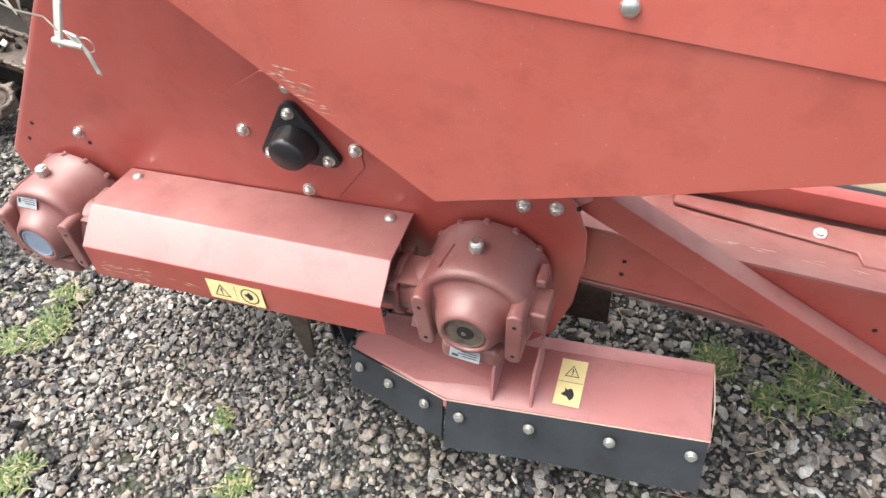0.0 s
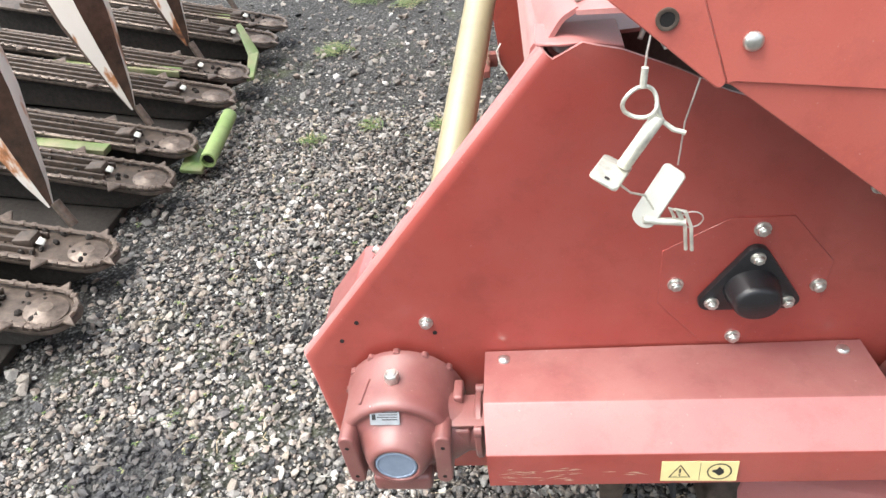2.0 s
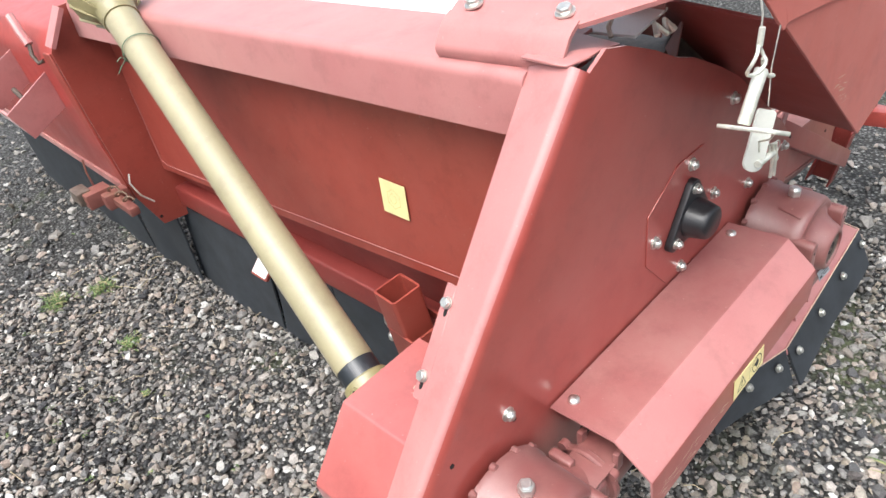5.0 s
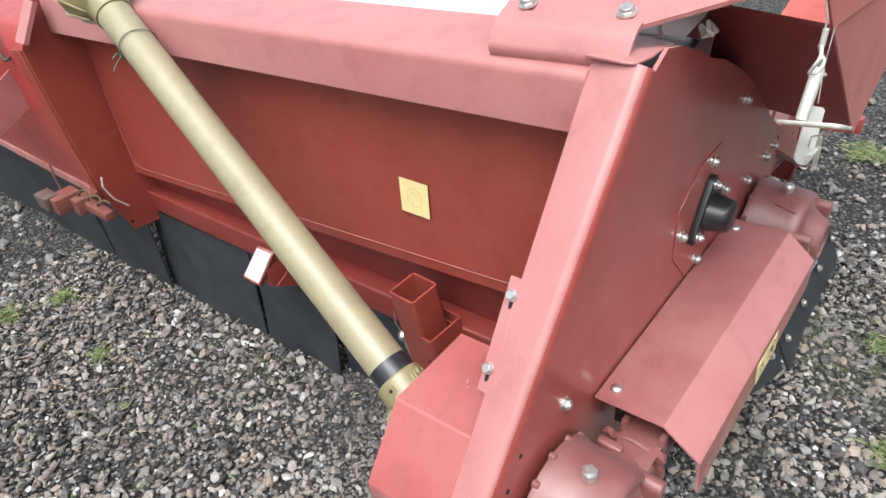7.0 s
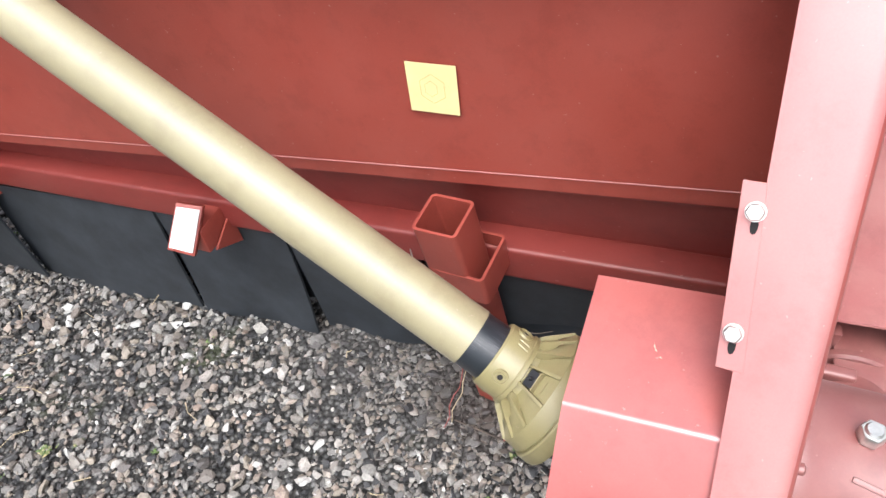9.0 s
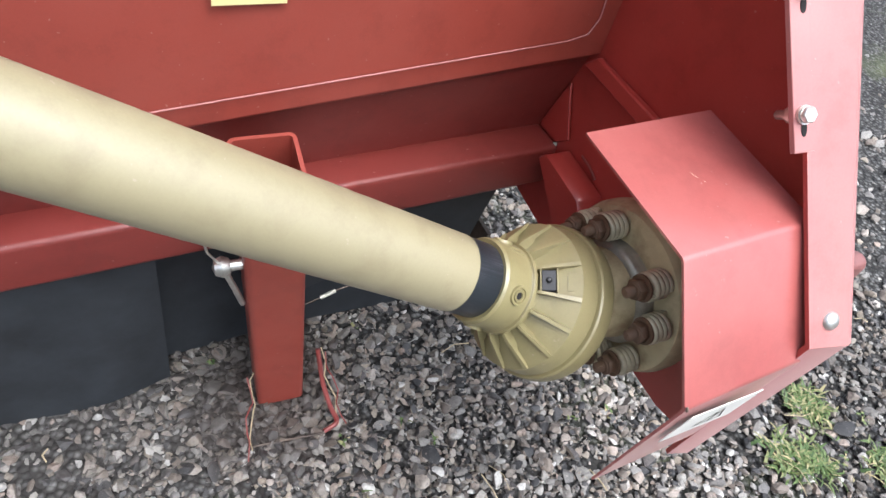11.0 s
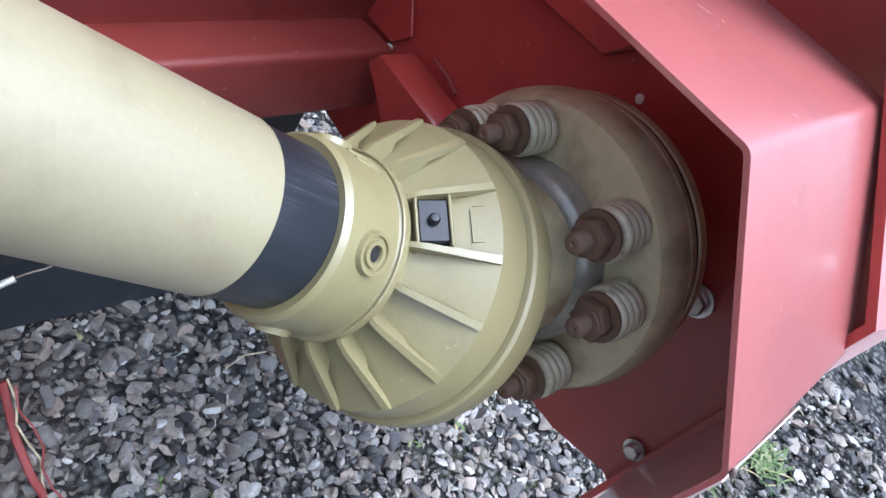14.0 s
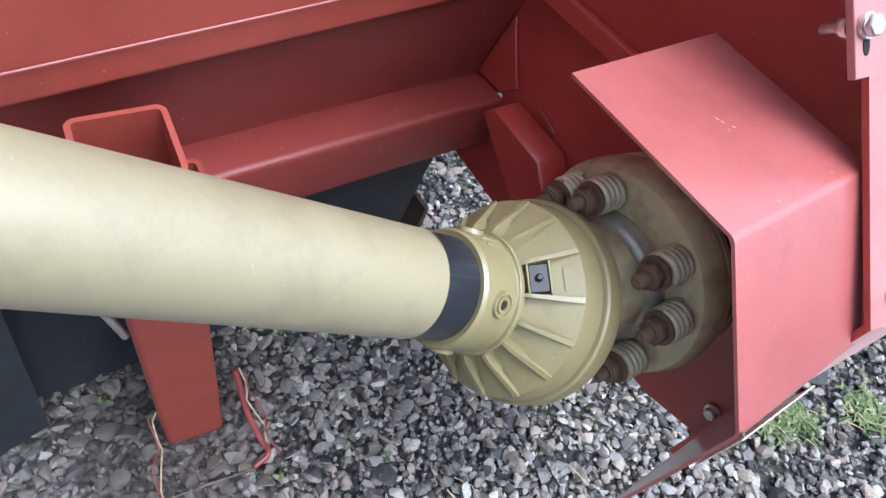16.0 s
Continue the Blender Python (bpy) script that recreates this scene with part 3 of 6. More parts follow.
holes(plate, [(-0.113, 0.671), (-0.145, 0.631), (0.012, 0.645), (0.93, 0.672)], -0.001)
for x, z in ((0, 0.668), (0.731, 0.663), (0.847, 0.663), (0.897, 0.667), (0.622, 0.886)):
    bolt(plate, (x, 0, z), (0, -1, 0), BOLT_STUD, x * 400)
LEAN = (Vector((0, 1, 0)) - FN * 0.17).normalized()
FT = EDGE.cross(LEAN).normalized()
if FT.dot(FN) < 0:
    FT = -FT


def on_flange(s, d, lift=0.0):
    """A place on the leaning flange: s metres up its edge from the bend, d metres in from the plate."""
    return Vector((-0.223, 0, 0.594)) + EDGE * s + LEAN * d + FT * lift


part("flange_tab", slab([on_flange(0.350, 0.074, 0.0008), on_flange(0.350, 0.093, 0.0008), on_flange(0.190, 0.083, 0.0008), on_flange(0.190, 0.060, 0.0008)], -FT * 0.006, 0.0006), RED, plate)
for s, d in ((0.326, 0.078), (0.223, 0.0745)):
    bolt(flange, on_flange(s, d, 0.0012), FT, BOLT_FLAT, s * 700)
    nut = bolt(flange, on_flange(s, d, -0.0075), -FT, BOLT_FLAT, s * 300, "nut")
    part("bolt_end", lathe([(0.006, 0.0042), (0.021, 0.0042), (0.0225, 0.0030)], n=12), ZINC, nut)
    part("slot", slab([on_flange(s - 0.012 + 0.0055 * math.cos(a * 0.628) * 1.3, d - 0.001 + 0.0032 * math.sin(a * 0.628), 0.0014) for a in range(10)], -FT * 0.001, 0), HOLE, flange)
bolt(flange, on_flange(0.028, 0.038), FT, RIVET, 0, "rivet")

# bearing plate and black bearing cap
oct_plate = part("bearing_plate", slab([(0.443, -0.002, 0.846), (0.526, -0.002, 0.845), (0.591, -0.002, 0.765), (0.588, -0.002, 0.688), (0.524, -0.002, 0.611),
                                        (0.430, -0.002, 0.611), (0.356, -0.002, 0.697), (0.356, -0.002, 0.794)], (0, 0.0016, 0), 0.0004), RED_PANEL, mower)
for x, z in ((0.379, 0.732), (0.486, 0.826), (0.579, 0.722), (0.474, 0.624)):
    bolt(oct_plate, (x, -0.002, z), (0, -1, 0), BOLT_STUD, x * 900)


def triangle_flange(r_corner, r_round, th):
    bm = bmesh.new()
    pts = []
    for k in range(3):
        a0 = math.radians(90 + 120 * k)
        cx, cz = r_corner * math.cos(a0), r_corner * math.sin(a0)
        for i in range(-4, 5):
            a = a0 + math.radians(i * 14)
            pts.append((cx + r_round * math.cos(a), 0, cz + r_round * math.sin(a)))
    bm.free()
    return slab(pts, (0, th, 0), 0.002, 2)


bearing = part("bearing_flange", triangle_flange(0.068, 0.018, 0.012), BLACK, mower, "black triangular bearing housing", pose(0.483, -0.0145, 0.731) @ Matrix.Diagonal((0.92, 1, 0.82, 1)))
part("bearing_cap", lathe([(0, 0.0425), (0.008, 0.041), (0.028, 0.0365), (0.034, 0.0345), (0.0375, 0.029), (0.038, 0)], (0, 0.0, -0.003), (0, -1, 0), 44), BLACK, bearing)
for k in range(3):
    a = math.radians(90 + 120 * k)
    bolt(bearing, (0.066 * math.cos(a), 0, 0.066 * math.sin(a)), (0, -1, 0), BOLT_STUD, 20 * k)

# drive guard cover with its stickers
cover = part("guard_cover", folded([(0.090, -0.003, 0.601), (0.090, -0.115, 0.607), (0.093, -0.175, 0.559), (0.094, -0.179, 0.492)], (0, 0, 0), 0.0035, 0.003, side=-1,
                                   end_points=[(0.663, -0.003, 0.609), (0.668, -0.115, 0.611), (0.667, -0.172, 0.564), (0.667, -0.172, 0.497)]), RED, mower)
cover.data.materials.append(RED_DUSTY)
cover.data.materials.append(GRIME_SHADE)
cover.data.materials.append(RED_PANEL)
# toned by facing: dusty dimmer top, deeper front, inside near black for its shade
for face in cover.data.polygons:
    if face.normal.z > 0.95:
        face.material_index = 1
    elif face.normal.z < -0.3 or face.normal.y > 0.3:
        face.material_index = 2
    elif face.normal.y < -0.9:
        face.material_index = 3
bolt(cover, (0.121, -0.024, 0.6025), (0, 0, 1), RIVET, 0, "cover_bolt")
bolt(cover, (0.630, -0.024, 0.6095), (0, 0, 1), RIVET, 0, "cover_bolt")


# block added inside the hollow cover so its shade shows near black
part("hollow_filler", slab([(0.150, -0.012, 0.590), (0.150, -0.110, 0.596), (0.150, -0.165, 0.552), (0.150, -0.168, 0.500), (0.150, -0.012, 0.490)], (0.475, 0, 0.004), 0.002), GRIME_SHADE, cover, "near-black block filling the shaded hollow inside the cover")


def polygon_flat(pts, dx=0.0, dy=0.0):
    bm = bmesh.new()
    bm.faces.new([bm.verts.new((x + dx, y + dy, 0)) for x, y in pts])
    return bm


def outline_flat(pts, w):
    """The outline of a convex polygon, drawn as a flat band of width w."""
    c = sum((Vector((x, y)) for x, y in pts), Vector((0, 0))) / len(pts)
    bm = bmesh.new()
    a = [bm.verts.new((x, y, 0)) for x, y in pts]
    b = [bm.verts.new((*(Vector((x, y)) + (c - Vector((x, y))).normalized() * w * 1.8), 0)) for x, y in pts]
    for i in range(len(pts)):
        j = (i + 1) % len(pts)
        bm.faces.new((a[i], a[j], b[j], b[i]))
    return bm


def raised(bm, h=0.0004):
    for v in bm.verts:
        v.co.z = h
    return bm


def rect(x0, y0, x1, y1):
    return polygon_flat([(x0, y0), (x1, y0), (x1, y1), (x0, y1)])


def warning_triangle(cx, cy, s):
    bits = [outline_flat([(cx - s, cy - 0.8 * s), (cx + s, cy - 0.8 * s), (cx, cy + 0.95 * s)], s * 0.12)]
    bits += [rect(cx - s * 0.09, cy - s * 0.22, cx + s * 0.09, cy + s * 0.38), rect(cx - s * 0.09, cy - s * 0.55, cx + s * 0.09, cy - s * 0.36)]
    return bits


def sticker(name, m, w, h, mat, parent, label, prints=()):
    ob = part(name, slab([(-w / 2, -h / 2, 0), (w / 2, -h / 2, 0), (w / 2, h / 2, 0), (-w / 2, h / 2, 0)], (0, 0, -0.0008), 0), mat, parent, label, m, smooth=0)
    if prints:
        part("print", raised(merged(*prints)), INK, ob, "black printed pictogram", smooth=0)
    return ob


def burst(cx, cy, s, seed):
    """A ragged blot, as small pictograms look from afar."""
    rng = random.Random(seed)
    return polygon_flat([(cx + s * rng.uniform(0.35, 1.0) * math.cos(a * 0.57), cy + s * rng.uniform(0.35, 1.0) * math.sin(a * 0.57)) for a in range(11)])


face_m = Matrix(((1, 0, 0, 0.3985), (0, 0.068, -0.998, -0.1765), (0, 0.998, 0.068, 0.524), (0, 0, 0, 1)))
sticker("warning_sticker", face_m, 0.107, 0.042, YELLOW, cover, "pale yellow warning sticker with two pictograms",
        warning_triangle(-0.027, 0.0, 0.016) + [polygon_flat([(0.0005, -0.018), (0.0012, -0.018), (0.0012, 0.018), (0.0005, 0.018)]),
        burst(0.028, 0.001, 0.011, 3), outline_flat([(0.028 + 0.0175 * math.cos(a / 3), 0.0175 * math.sin(a / 3)) for a in range(19)], 0.0012)])

# small paint scratches along the lower cover edge and on the canopy
def scratches(name, m, w, h, count, parent, seed, lean=0.0, size=1.0):
    rng = random.Random(seed)
    bits = []
    for _ in range(count):
        x, y, n = rng.uniform(-w, w), rng.uniform(-h, h), rng.uniform(0.006, 0.03) * size
        t = rng.uniform(0.0004, 0.0012)
        d = Vector((1, lean + rng.uniform(-0.25, 0.25))).normalized()
        e = Vector((-d.y, d.x)) * t
        p = Vector((x, y))
        bits.append(polygon_flat([tuple(p - e), tuple(p + d * n * 0.6 - e * 0.6), tuple(p + d * n), tuple(p + d * n * 0.5 + e)]))
    ob = part(name, raised(merged(*bits)), SCRATCH, parent, "pale scratches through the red paint", m, smooth=0)
    return tagged(ob, "pale scratches through the red paint", kind="stuff")


scratches("scratch", face_m @ Matrix.Translation((-0.24, -0.006, 0.0006)), 0.055, 0.014, 30, cover, 5)
scratches("scratch", face_m @ Matrix.Translation((-0.12, -0.002, 0.0006)), 0.04, 0.004, 6, cover, 6)


# ---- gearboxes: cast housings at each end of the drive ----
def capsule(cx, cz, half, r, y, lean=0.0):
    """Outline of an upright bar with round ends in a plane of constant y."""
    pts = []
    for sgn in (1, -1):
        for i in range(9):
            a = math.radians(180 * i / 8) if sgn > 0 else math.radians(180 + 180 * i / 8)
            pts.append((cx + r * math.cos(a) + sgn * lean, y, cz + sgn * half + r * math.sin(a)))
    return pts


def gearbox(cx, cz, neck_to, cap_mat, cap_label, hollow):
    g = part("gearbox", lathe([(0.0, 0.086), (0.004, 0.101), (0.016, 0.101), (0.021, 0.0975), (0.088, 0.0965), (0.105, 0.0950), (0.1125, 0.0915), (0.1150, 0.0865), (0.1140, 0.0815), (0.1115, 0.0780),
                               (0.1130, 0.0725), (0.1165, 0.0660), (0.122, 0.0600), (0.131, 0.0545), (0.143, 0.0490), (0.151, 0.0445), (0.1545, 0.0405), (0.1550, 0.0365), (0.1540, 0.0345), (0.148, 0.0335)], (cx, -0.008, cz), (0, -1, 0), 64), RED_CAST, mower, smooth=60)
    # neck towards the other gearbox, with two thin stiffening ribs
    sgn = 1 if neck_to > cx else -1
    part("gearbox_neck", lathe([(0.0, 0.066), (0.085, 0.056), (0.110, 0.042), (abs(neck_to - cx), 0.040)], (cx, -0.078, cz - 0.004), (sgn, 0, 0), 36), RED_CAST, g)
    for dz in (0.036, -0.004):
        part("rib", block((min(cx + sgn * 0.05, neck_to), -0.118, cz + dz), (max(cx + sgn * 0.05, neck_to), -0.055, cz + dz + 0.005), 0.002), RED_CAST, g)
    part("neck_flange", lathe([(0.0, 0.0), (0.0, 0.050), (0.003, 0.053), (0.010, 0.053), (0.012, 0.050), (0.012, 0.0)], (cx + sgn * 0.122, -0.078, cz - 0.004), (sgn, 0, 0), 28), RED_CAST, g)
    for a in (40, 140):
        part("flange_ear", lathe([(0, 0.0), (0, 0.009), (0.012, 0.009), (0.012, 0.0)], (cx + sgn * 0.122, -0.078 + 0.055 * math.cos(math.radians(a)), cz - 0.004 + 0.055 * math.sin(math.radians(a))), (sgn, 0, 0), 14), RED_CAST, g)
    # mounting lugs at the front, foot below
    for s in (-1, 1):
        lug = part("mounting_lug", slab(capsule(cx + s * 0.073, cz - 0.004, 0.043, 0.0130, -0.150, s * 0.002), (0, 0.045, 0), 0.004, 3), RED_CAST, g)
        for dz in (0.028, -0.043):
            link_mesh("hole", DOT, None, lug, "", axis_frame((cx + s * (0.073 + (0.002 if dz > 0 else -0.002)), -0.1500, cz + dz), (0, -1, 0)) @ Matrix.Scale(0.62, 4))
    part("side_ear", block((cx + 0.086, -0.120, cz - 0.012), (cx + 0.116, -0.060, cz + 0.030), 0.006, 3), RED_CAST, g)
    part("side_ear", block((cx + 0.088, -0.075, cz + 0.040), (cx + 0.104, -0.035, cz + 0.056), 0.005, 3), RED_CAST, g)
    part("gearbox_foot", block((cx - 0.048, -0.151, cz - 0.084), (cx + 0.048, -0.020, cz - 0.045), 0.012, 4), RED_CAST, g)
    for k in range(7):
        a = math.radians(38 + 27 * k)
        part("lug", lathe([(0, 0.0065), (0.009, 0.0065), (0.011, 0.004), (0.011, 0.0)], (cx + 0.0985 * math.cos(a), -0.010, cz + 0.0985 * math.sin(a)), (0, -1, 0), 14), RED_CAST, g)
    part("casting_mark", block((-0.003, -0.024, -0.001), (0.003, 0.024, 0.0030), 0.0018, 2, axis_frame((cx - 0.048, -0.084, cz + 0.0835), (-0.50, 0, 0.87)) @ pose(0, 0, 0, 0, 0, 78)), RED_CAST, g)
    part("neck_web", block((min(cx + sgn * 0.07, neck_to), -0.110, cz - 0.034), (max(cx + sgn * 0.07, neck_to), -0.052, cz + 0.035), 0.008, 3), RED_CAST, g)
    for y in (-0.116, -0.054):
        part("neck_ear", block((cx + sgn * 0.148 - 0.008, y - 0.005, cz + 0.025), (cx + sgn * 0.148 + 0.008, y + 0.005, cz + 0.060), 0.003, 2), RED_CAST, g)
    if hollow:
        part("shaft_seal", lathe([(0.143, 0.0335), (0.150, 0.0325), (0.1515, 0.030), (0.150, 0.028), (0.1505, 0.020), (0.149, 0.0140), (0.140, 0.0130)], (cx, -0.008, cz), (0, -1, 0), 36), WORN_STEEL, g, cap_label)
        part("shaft_bore", lathe([(0.142, 0.0138), (0.1495, 0.0138), (0.1495, 0.0)], (cx, -0.0085, cz), (0, -1, 0), 20), HOLE, g)
        part("bore_centre", lathe([(0.149, 0.0045), (0.1505, 0.0035), (0.151, 0.0)], (cx - 0.003, -0.0085, cz - 0.002), (0, -1, 0), 12), WORN_STEEL, g)
    else:
        part("end_cap", lathe([(0.146, 0.0335), (0.1530, 0.0325), (0.1540, 0.0295), (0.1525, 0.028), (0.1520, 0.0)], (cx, -0.008, cz), (0, -1, 0), 40), cap_mat, g, cap_label)
    bolt(g, (cx - 0.003, -0.072, cz + 0.096), (0, 0, 1), FILLER, 15, "filler_plug")
    return g


gb_left = gearbox(-0.050, 0.517, 0.150, CAP_BLUE, "blue-grey rubber end cap", False)
gb_right = gearbox(0.796, 0.528, 0.610, None, "rusty shaft seal with open bore", True)
np_m = axis_frame((-0.062, -0.1240, 0.592), (0, -0.86, 0.51))
sticker("nameplate", np_m @ pose(0, 0, 0, 0, 0, 180), 0.046, 0.030, NAMEPLATE, gb_left, "small grey metal nameplate with unreadable print",
        [rect(-0.020, 0.0060, 0.004, 0.0076), rect(-0.020, 0.0022, 0.012, 0.0034), rect(-0.020, -0.0016, 0.009, -0.0004), rect(-0.020, -0.0054, 0.013, -0.0042), rect(-0.020, -0.0088, 0.006, -0.0077), rect(0.014, -0.002, 0.020, 0.007)])
sticker("nameplate", axis_frame((0.791, -0.1560, 0.4700), (0, -0.90, 0.43)) @ pose(0, 0, 0, 0, 0, 176), 0.050, 0.019, NAMEPLATE, gb_right, "small dirty white nameplate",
        [rect(-0.021, 0.003, 0.004, 0.0046), rect(-0.021, -0.001, 0.012, 0.0004), rect(-0.021, -0.005, 0.006, -0.0036), rect(0.010, 0.002, 0.021, 0.006)])

# ---- outer skid guard with its rubber flaps ----
skid = part("skid_guard", slab([(0.520, -0.045, 0.285), (0.516, -0.066, 0.268), (0.733, -0.132, 0.284), (1.182, -0.115, 0.329), (1.175, 0.012, 0.352), (0.56, 0.012, 0.300)], (0, 0, -0.004), 0.001), RED, mower)
part("skid_wall", slab([(0.56, 0.012, 0.300), (1.175, 0.012, 0.352), (1.175, 0.012, 0.10), (0.60, 0.012, 0.10)], (0, 0.005, 0), 0), RED, skid)
part("worn_edge", sweep([(0.517, -0.0685, 0.2692), (0.733, -0.1350, 0.2857), (1.182, -0.1180, 0.3305), (1.183, -0.060, 0.3400), (1.176, 0.010, 0.3522)], 0.0013, 6), SCRATCH, skid, "bare worn metal along the edge")
part("rear_rise", slab([(0.62, -0.004, 0.3040), (1.175, -0.004, 0.3500), (1.175, 0.011, 0.3660), (0.62, 0.011, 0.3200)], (0, 0, -0.004), 0.001), RED, skid)
part("skid_lip", folded([(0.516, -0.067, 0.269), (0.733, -0.1335, 0.285), (1.182, -0.1165, 0.330)], (0, -0.006, -0.016), 0.004, 0.004), RED, skid)


def flap_sheet(a, b, drop, thick, sag=0.0, n=10, lean=Vector((0, 0, 0))):
    """A hanging rubber sheet from a to b, a little wavy at the bottom."""
    a, b, drop = Vector(a), Vector(b), Vector(drop)
    side = (b - a).cross(drop).normalized()
    bm = bmesh.new()
    grid = []
    for i in range(n + 1):
        t = i / n
        col = []
        for j in range(5):
            u = j / 4
            col.append(a.lerp(b, t) + drop * u + side * sag * u * u * math.sin(t * 7.0 + a.y * 9) + lean * u * u)
        grid.append(col)
    f = [[bm.verts.new(p) for p in col] for col in grid]
    k = [[bm.verts.new(p + side * thick) for p in col] for col in grid]
    for g, flip in ((f, False), (k, True)):
        for i in range(n):
            for j in range(4):
                q = (g[i][j], g[i + 1][j], g[i + 1][j + 1], g[i][j + 1])
                bm.faces.new(q[::-1] if flip else q)
    for i in range(n):
        for j in (0, 4):
            bm.faces.new((f[i][j], f[i + 1][j], k[i + 1][j], k[i][j]))
    for i in (0, n):
        for j in range(4):
            bm.faces.new((f[i][j], f[i][j + 1], k[i][j + 1], k[i][j]))
    bmesh.ops.recalc_face_normals(bm, faces=bm.faces)
    return bm


fl1 = part("rubber_flap", flap_sheet((0.512, -0.068, 0.272), (0.730, -0.135, 0.284), (0.0, -0.030, -0.085), 0.006, 0.003), RUBBER, skid, "black rubber flap bolted to the guard edge")
fl2 = part("rubber_flap", flap_sheet((0.738, -0.136, 0.285), (1.180, -0.119, 0.330), (0.0, -0.040, -0.092), 0.006, 0.004), RUBBER, skid, "black rubber flap bolted to the guard edge")
for t in (0.13, 0.46, 0.84):
    p = Vector((0.512, -0.068, 0.272)).lerp(Vector((0.730, -0.135, 0.284)), t)
    bolt(fl1, p + Vector((-0.002, -0.014, -0.021)), (-0.2, -0.9, 0.32), BOLT_SMALL)
for t in (0.06, 0.35, 0.66, 0.95):
    p = Vector((0.738, -0.136, 0.285)).lerp(Vector((1.180, -0.119, 0.330)), t)
    bolt(fl2, p + Vector((0, -0.016, -0.022)), (0, -0.92, 0.38), BOLT_SMALL)
for x in (0.815, 0.885):
    part("rib", slab([(x, -0.120, 0.294), (x, -0.02, 0.302), (x, -0.02, 0.39), (x, -0.10, 0.36)], (0.006, 0, 0), 0.001), RED, skid)
sm = Matrix(((0.9943, 0.054, -0.091, 0.9467), (0.0376, 0.982, -0.182, -0.0606), (0.0996, 0.178, 0.979, 0.3205), (0, 0, 0, 1)))
sticker("warning_sticker", sm, 0.046, 0.088, YELLOW, skid, "pale yellow warning sticker, upright",
        warning_triangle(0, 0.021, 0.013) + [burst(0.0, -0.021, 0.016, 9), rect(-0.022, -0.0004, 0.022, 0.0004)])

def skin(rim, centre, thick):
    """A gently folded sheet: a rim of points joined to a centre, with thickness."""
    bm = bmesh.new()
    t = Vector(thick)
    a = [bm.verts.new(p) for p in rim]
    b = [bm.verts.new(Vector(p) - t) for p in rim]
    ca, cb = bm.verts.new(centre), bm.verts.new(Vector(centre) - t)
    for i in range(len(rim)):
        j = (i + 1) % len(rim)
        bm.faces.new((a[i], a[j], ca))
        bm.faces.new((b[j], b[i], cb))
        bm.faces.new((a[j], a[i], b[i], b[j]))
    bmesh.ops.recalc_face_normals(bm, faces=bm.faces)
    return bm


# ---- canopy over the side ----
canopy = part("canopy_side", slab([(0.350, -0.157, 1.1190), (0.356, -0.157, 1.1155), (0.366, -0.157, 1.1130), (0.774, -0.160, 0.790), (0.917, -0.158, 0.822), (1.06, -0.157, 0.856), (1.236, -0.157, 0.905), (1.42, -0.157, 0.955), (1.42, -0.157, 0.985),
                                   (1.20, -0.157, 1.014), (0.85, -0.157, 1.057), (0.59, -0.157, 1.091), (0.361, -0.157, 1.121)], (0, 0.004, 0), 0.001), RED_CANOPY, mower)
# underside shade is put into the paint colour
part("canopy_underside", slab([(0.366, -0.1535, 1.1135), (0.774, -0.1565, 0.7915), (0.80, 0.085, 0.80), (0.42, 0.085, 1.112)], (0.002, 0, 0.004), 0), RED_SHADE_SOIL, canopy)
part("canopy_lower_edge", slab([(0.774, -0.157, 0.7925), (1.42, -0.155, 0.957), (1.42, 0.085, 0.98), (0.80, 0.085, 0.802)], (0, 0, 0.004), 0), RED_CANOPY, canopy)
upper = part("canopy_upper_side", slab([(0.3605, -0.1605, 1.1195), (0.3605, -0.1605, 1.1165), (0.3690, -0.1605, 1.1175), (0.59, -0.1605, 1.0885), (0.85, -0.1605, 1.0545), (1.20, -0.1605, 1.0115), (1.42, -0.1605, 0.9825), (1.42, -0.1400, 1.300), (0.318, -0.1400, 1.300), (0.3335, -0.1560, 1.195)], (0, 0.0032, 0), 0.0008), RED_CANOPY, canopy)
strip = part("corner_strip", slab([(0.3600, -0.1615, 1.1190), (0.3585, -0.1615, 1.1145), (0.3545, -0.1615, 1.1120), (0.3500, -0.1615, 1.1135), (0.281, -0.1600, 1.174), (0.200, -0.1560, 1.243), (0.200, -0.1500, 1.290), (0.315, -0.1500, 1.290), (0.3330, -0.1580, 1.195)], (0, 0.004, 0), 0.0012), RED_CANOPY, canopy)
part("hole_rim", lathe([(-0.002, 0.0105), (0.0012, 0.0105), (0.0016, 0.0085), (0.0008, 0.0070), (-0.004, 0.0068)], (0.300, -0.1612, 1.183), (0, -1, 0.02), 24), DARK_STEEL, strip)
part("hole", lathe([(-0.003, 0.0072), (0.0003, 0.0070), (0.0003, 0.0)], (0.300, -0.1612, 1.183), (0, -1, 0.02), 18), HOLE, strip)
scratches("scratch", Matrix(((0.78, 0.62, 0, 0.615), (0, 0, -1, -0.1612), (-0.62, 0.78, 0, 0.935), (0, 0, 0, 1))), 0.040, 0.012, 22, canopy, 12, 0.5, 1.25)
for x, z in ((0.379, 1.156), (0.985, 1.0610)):
    bolt(upper, (x, -0.1590, z), (0, -1, 0.05), RIVET, 0, "rivet")

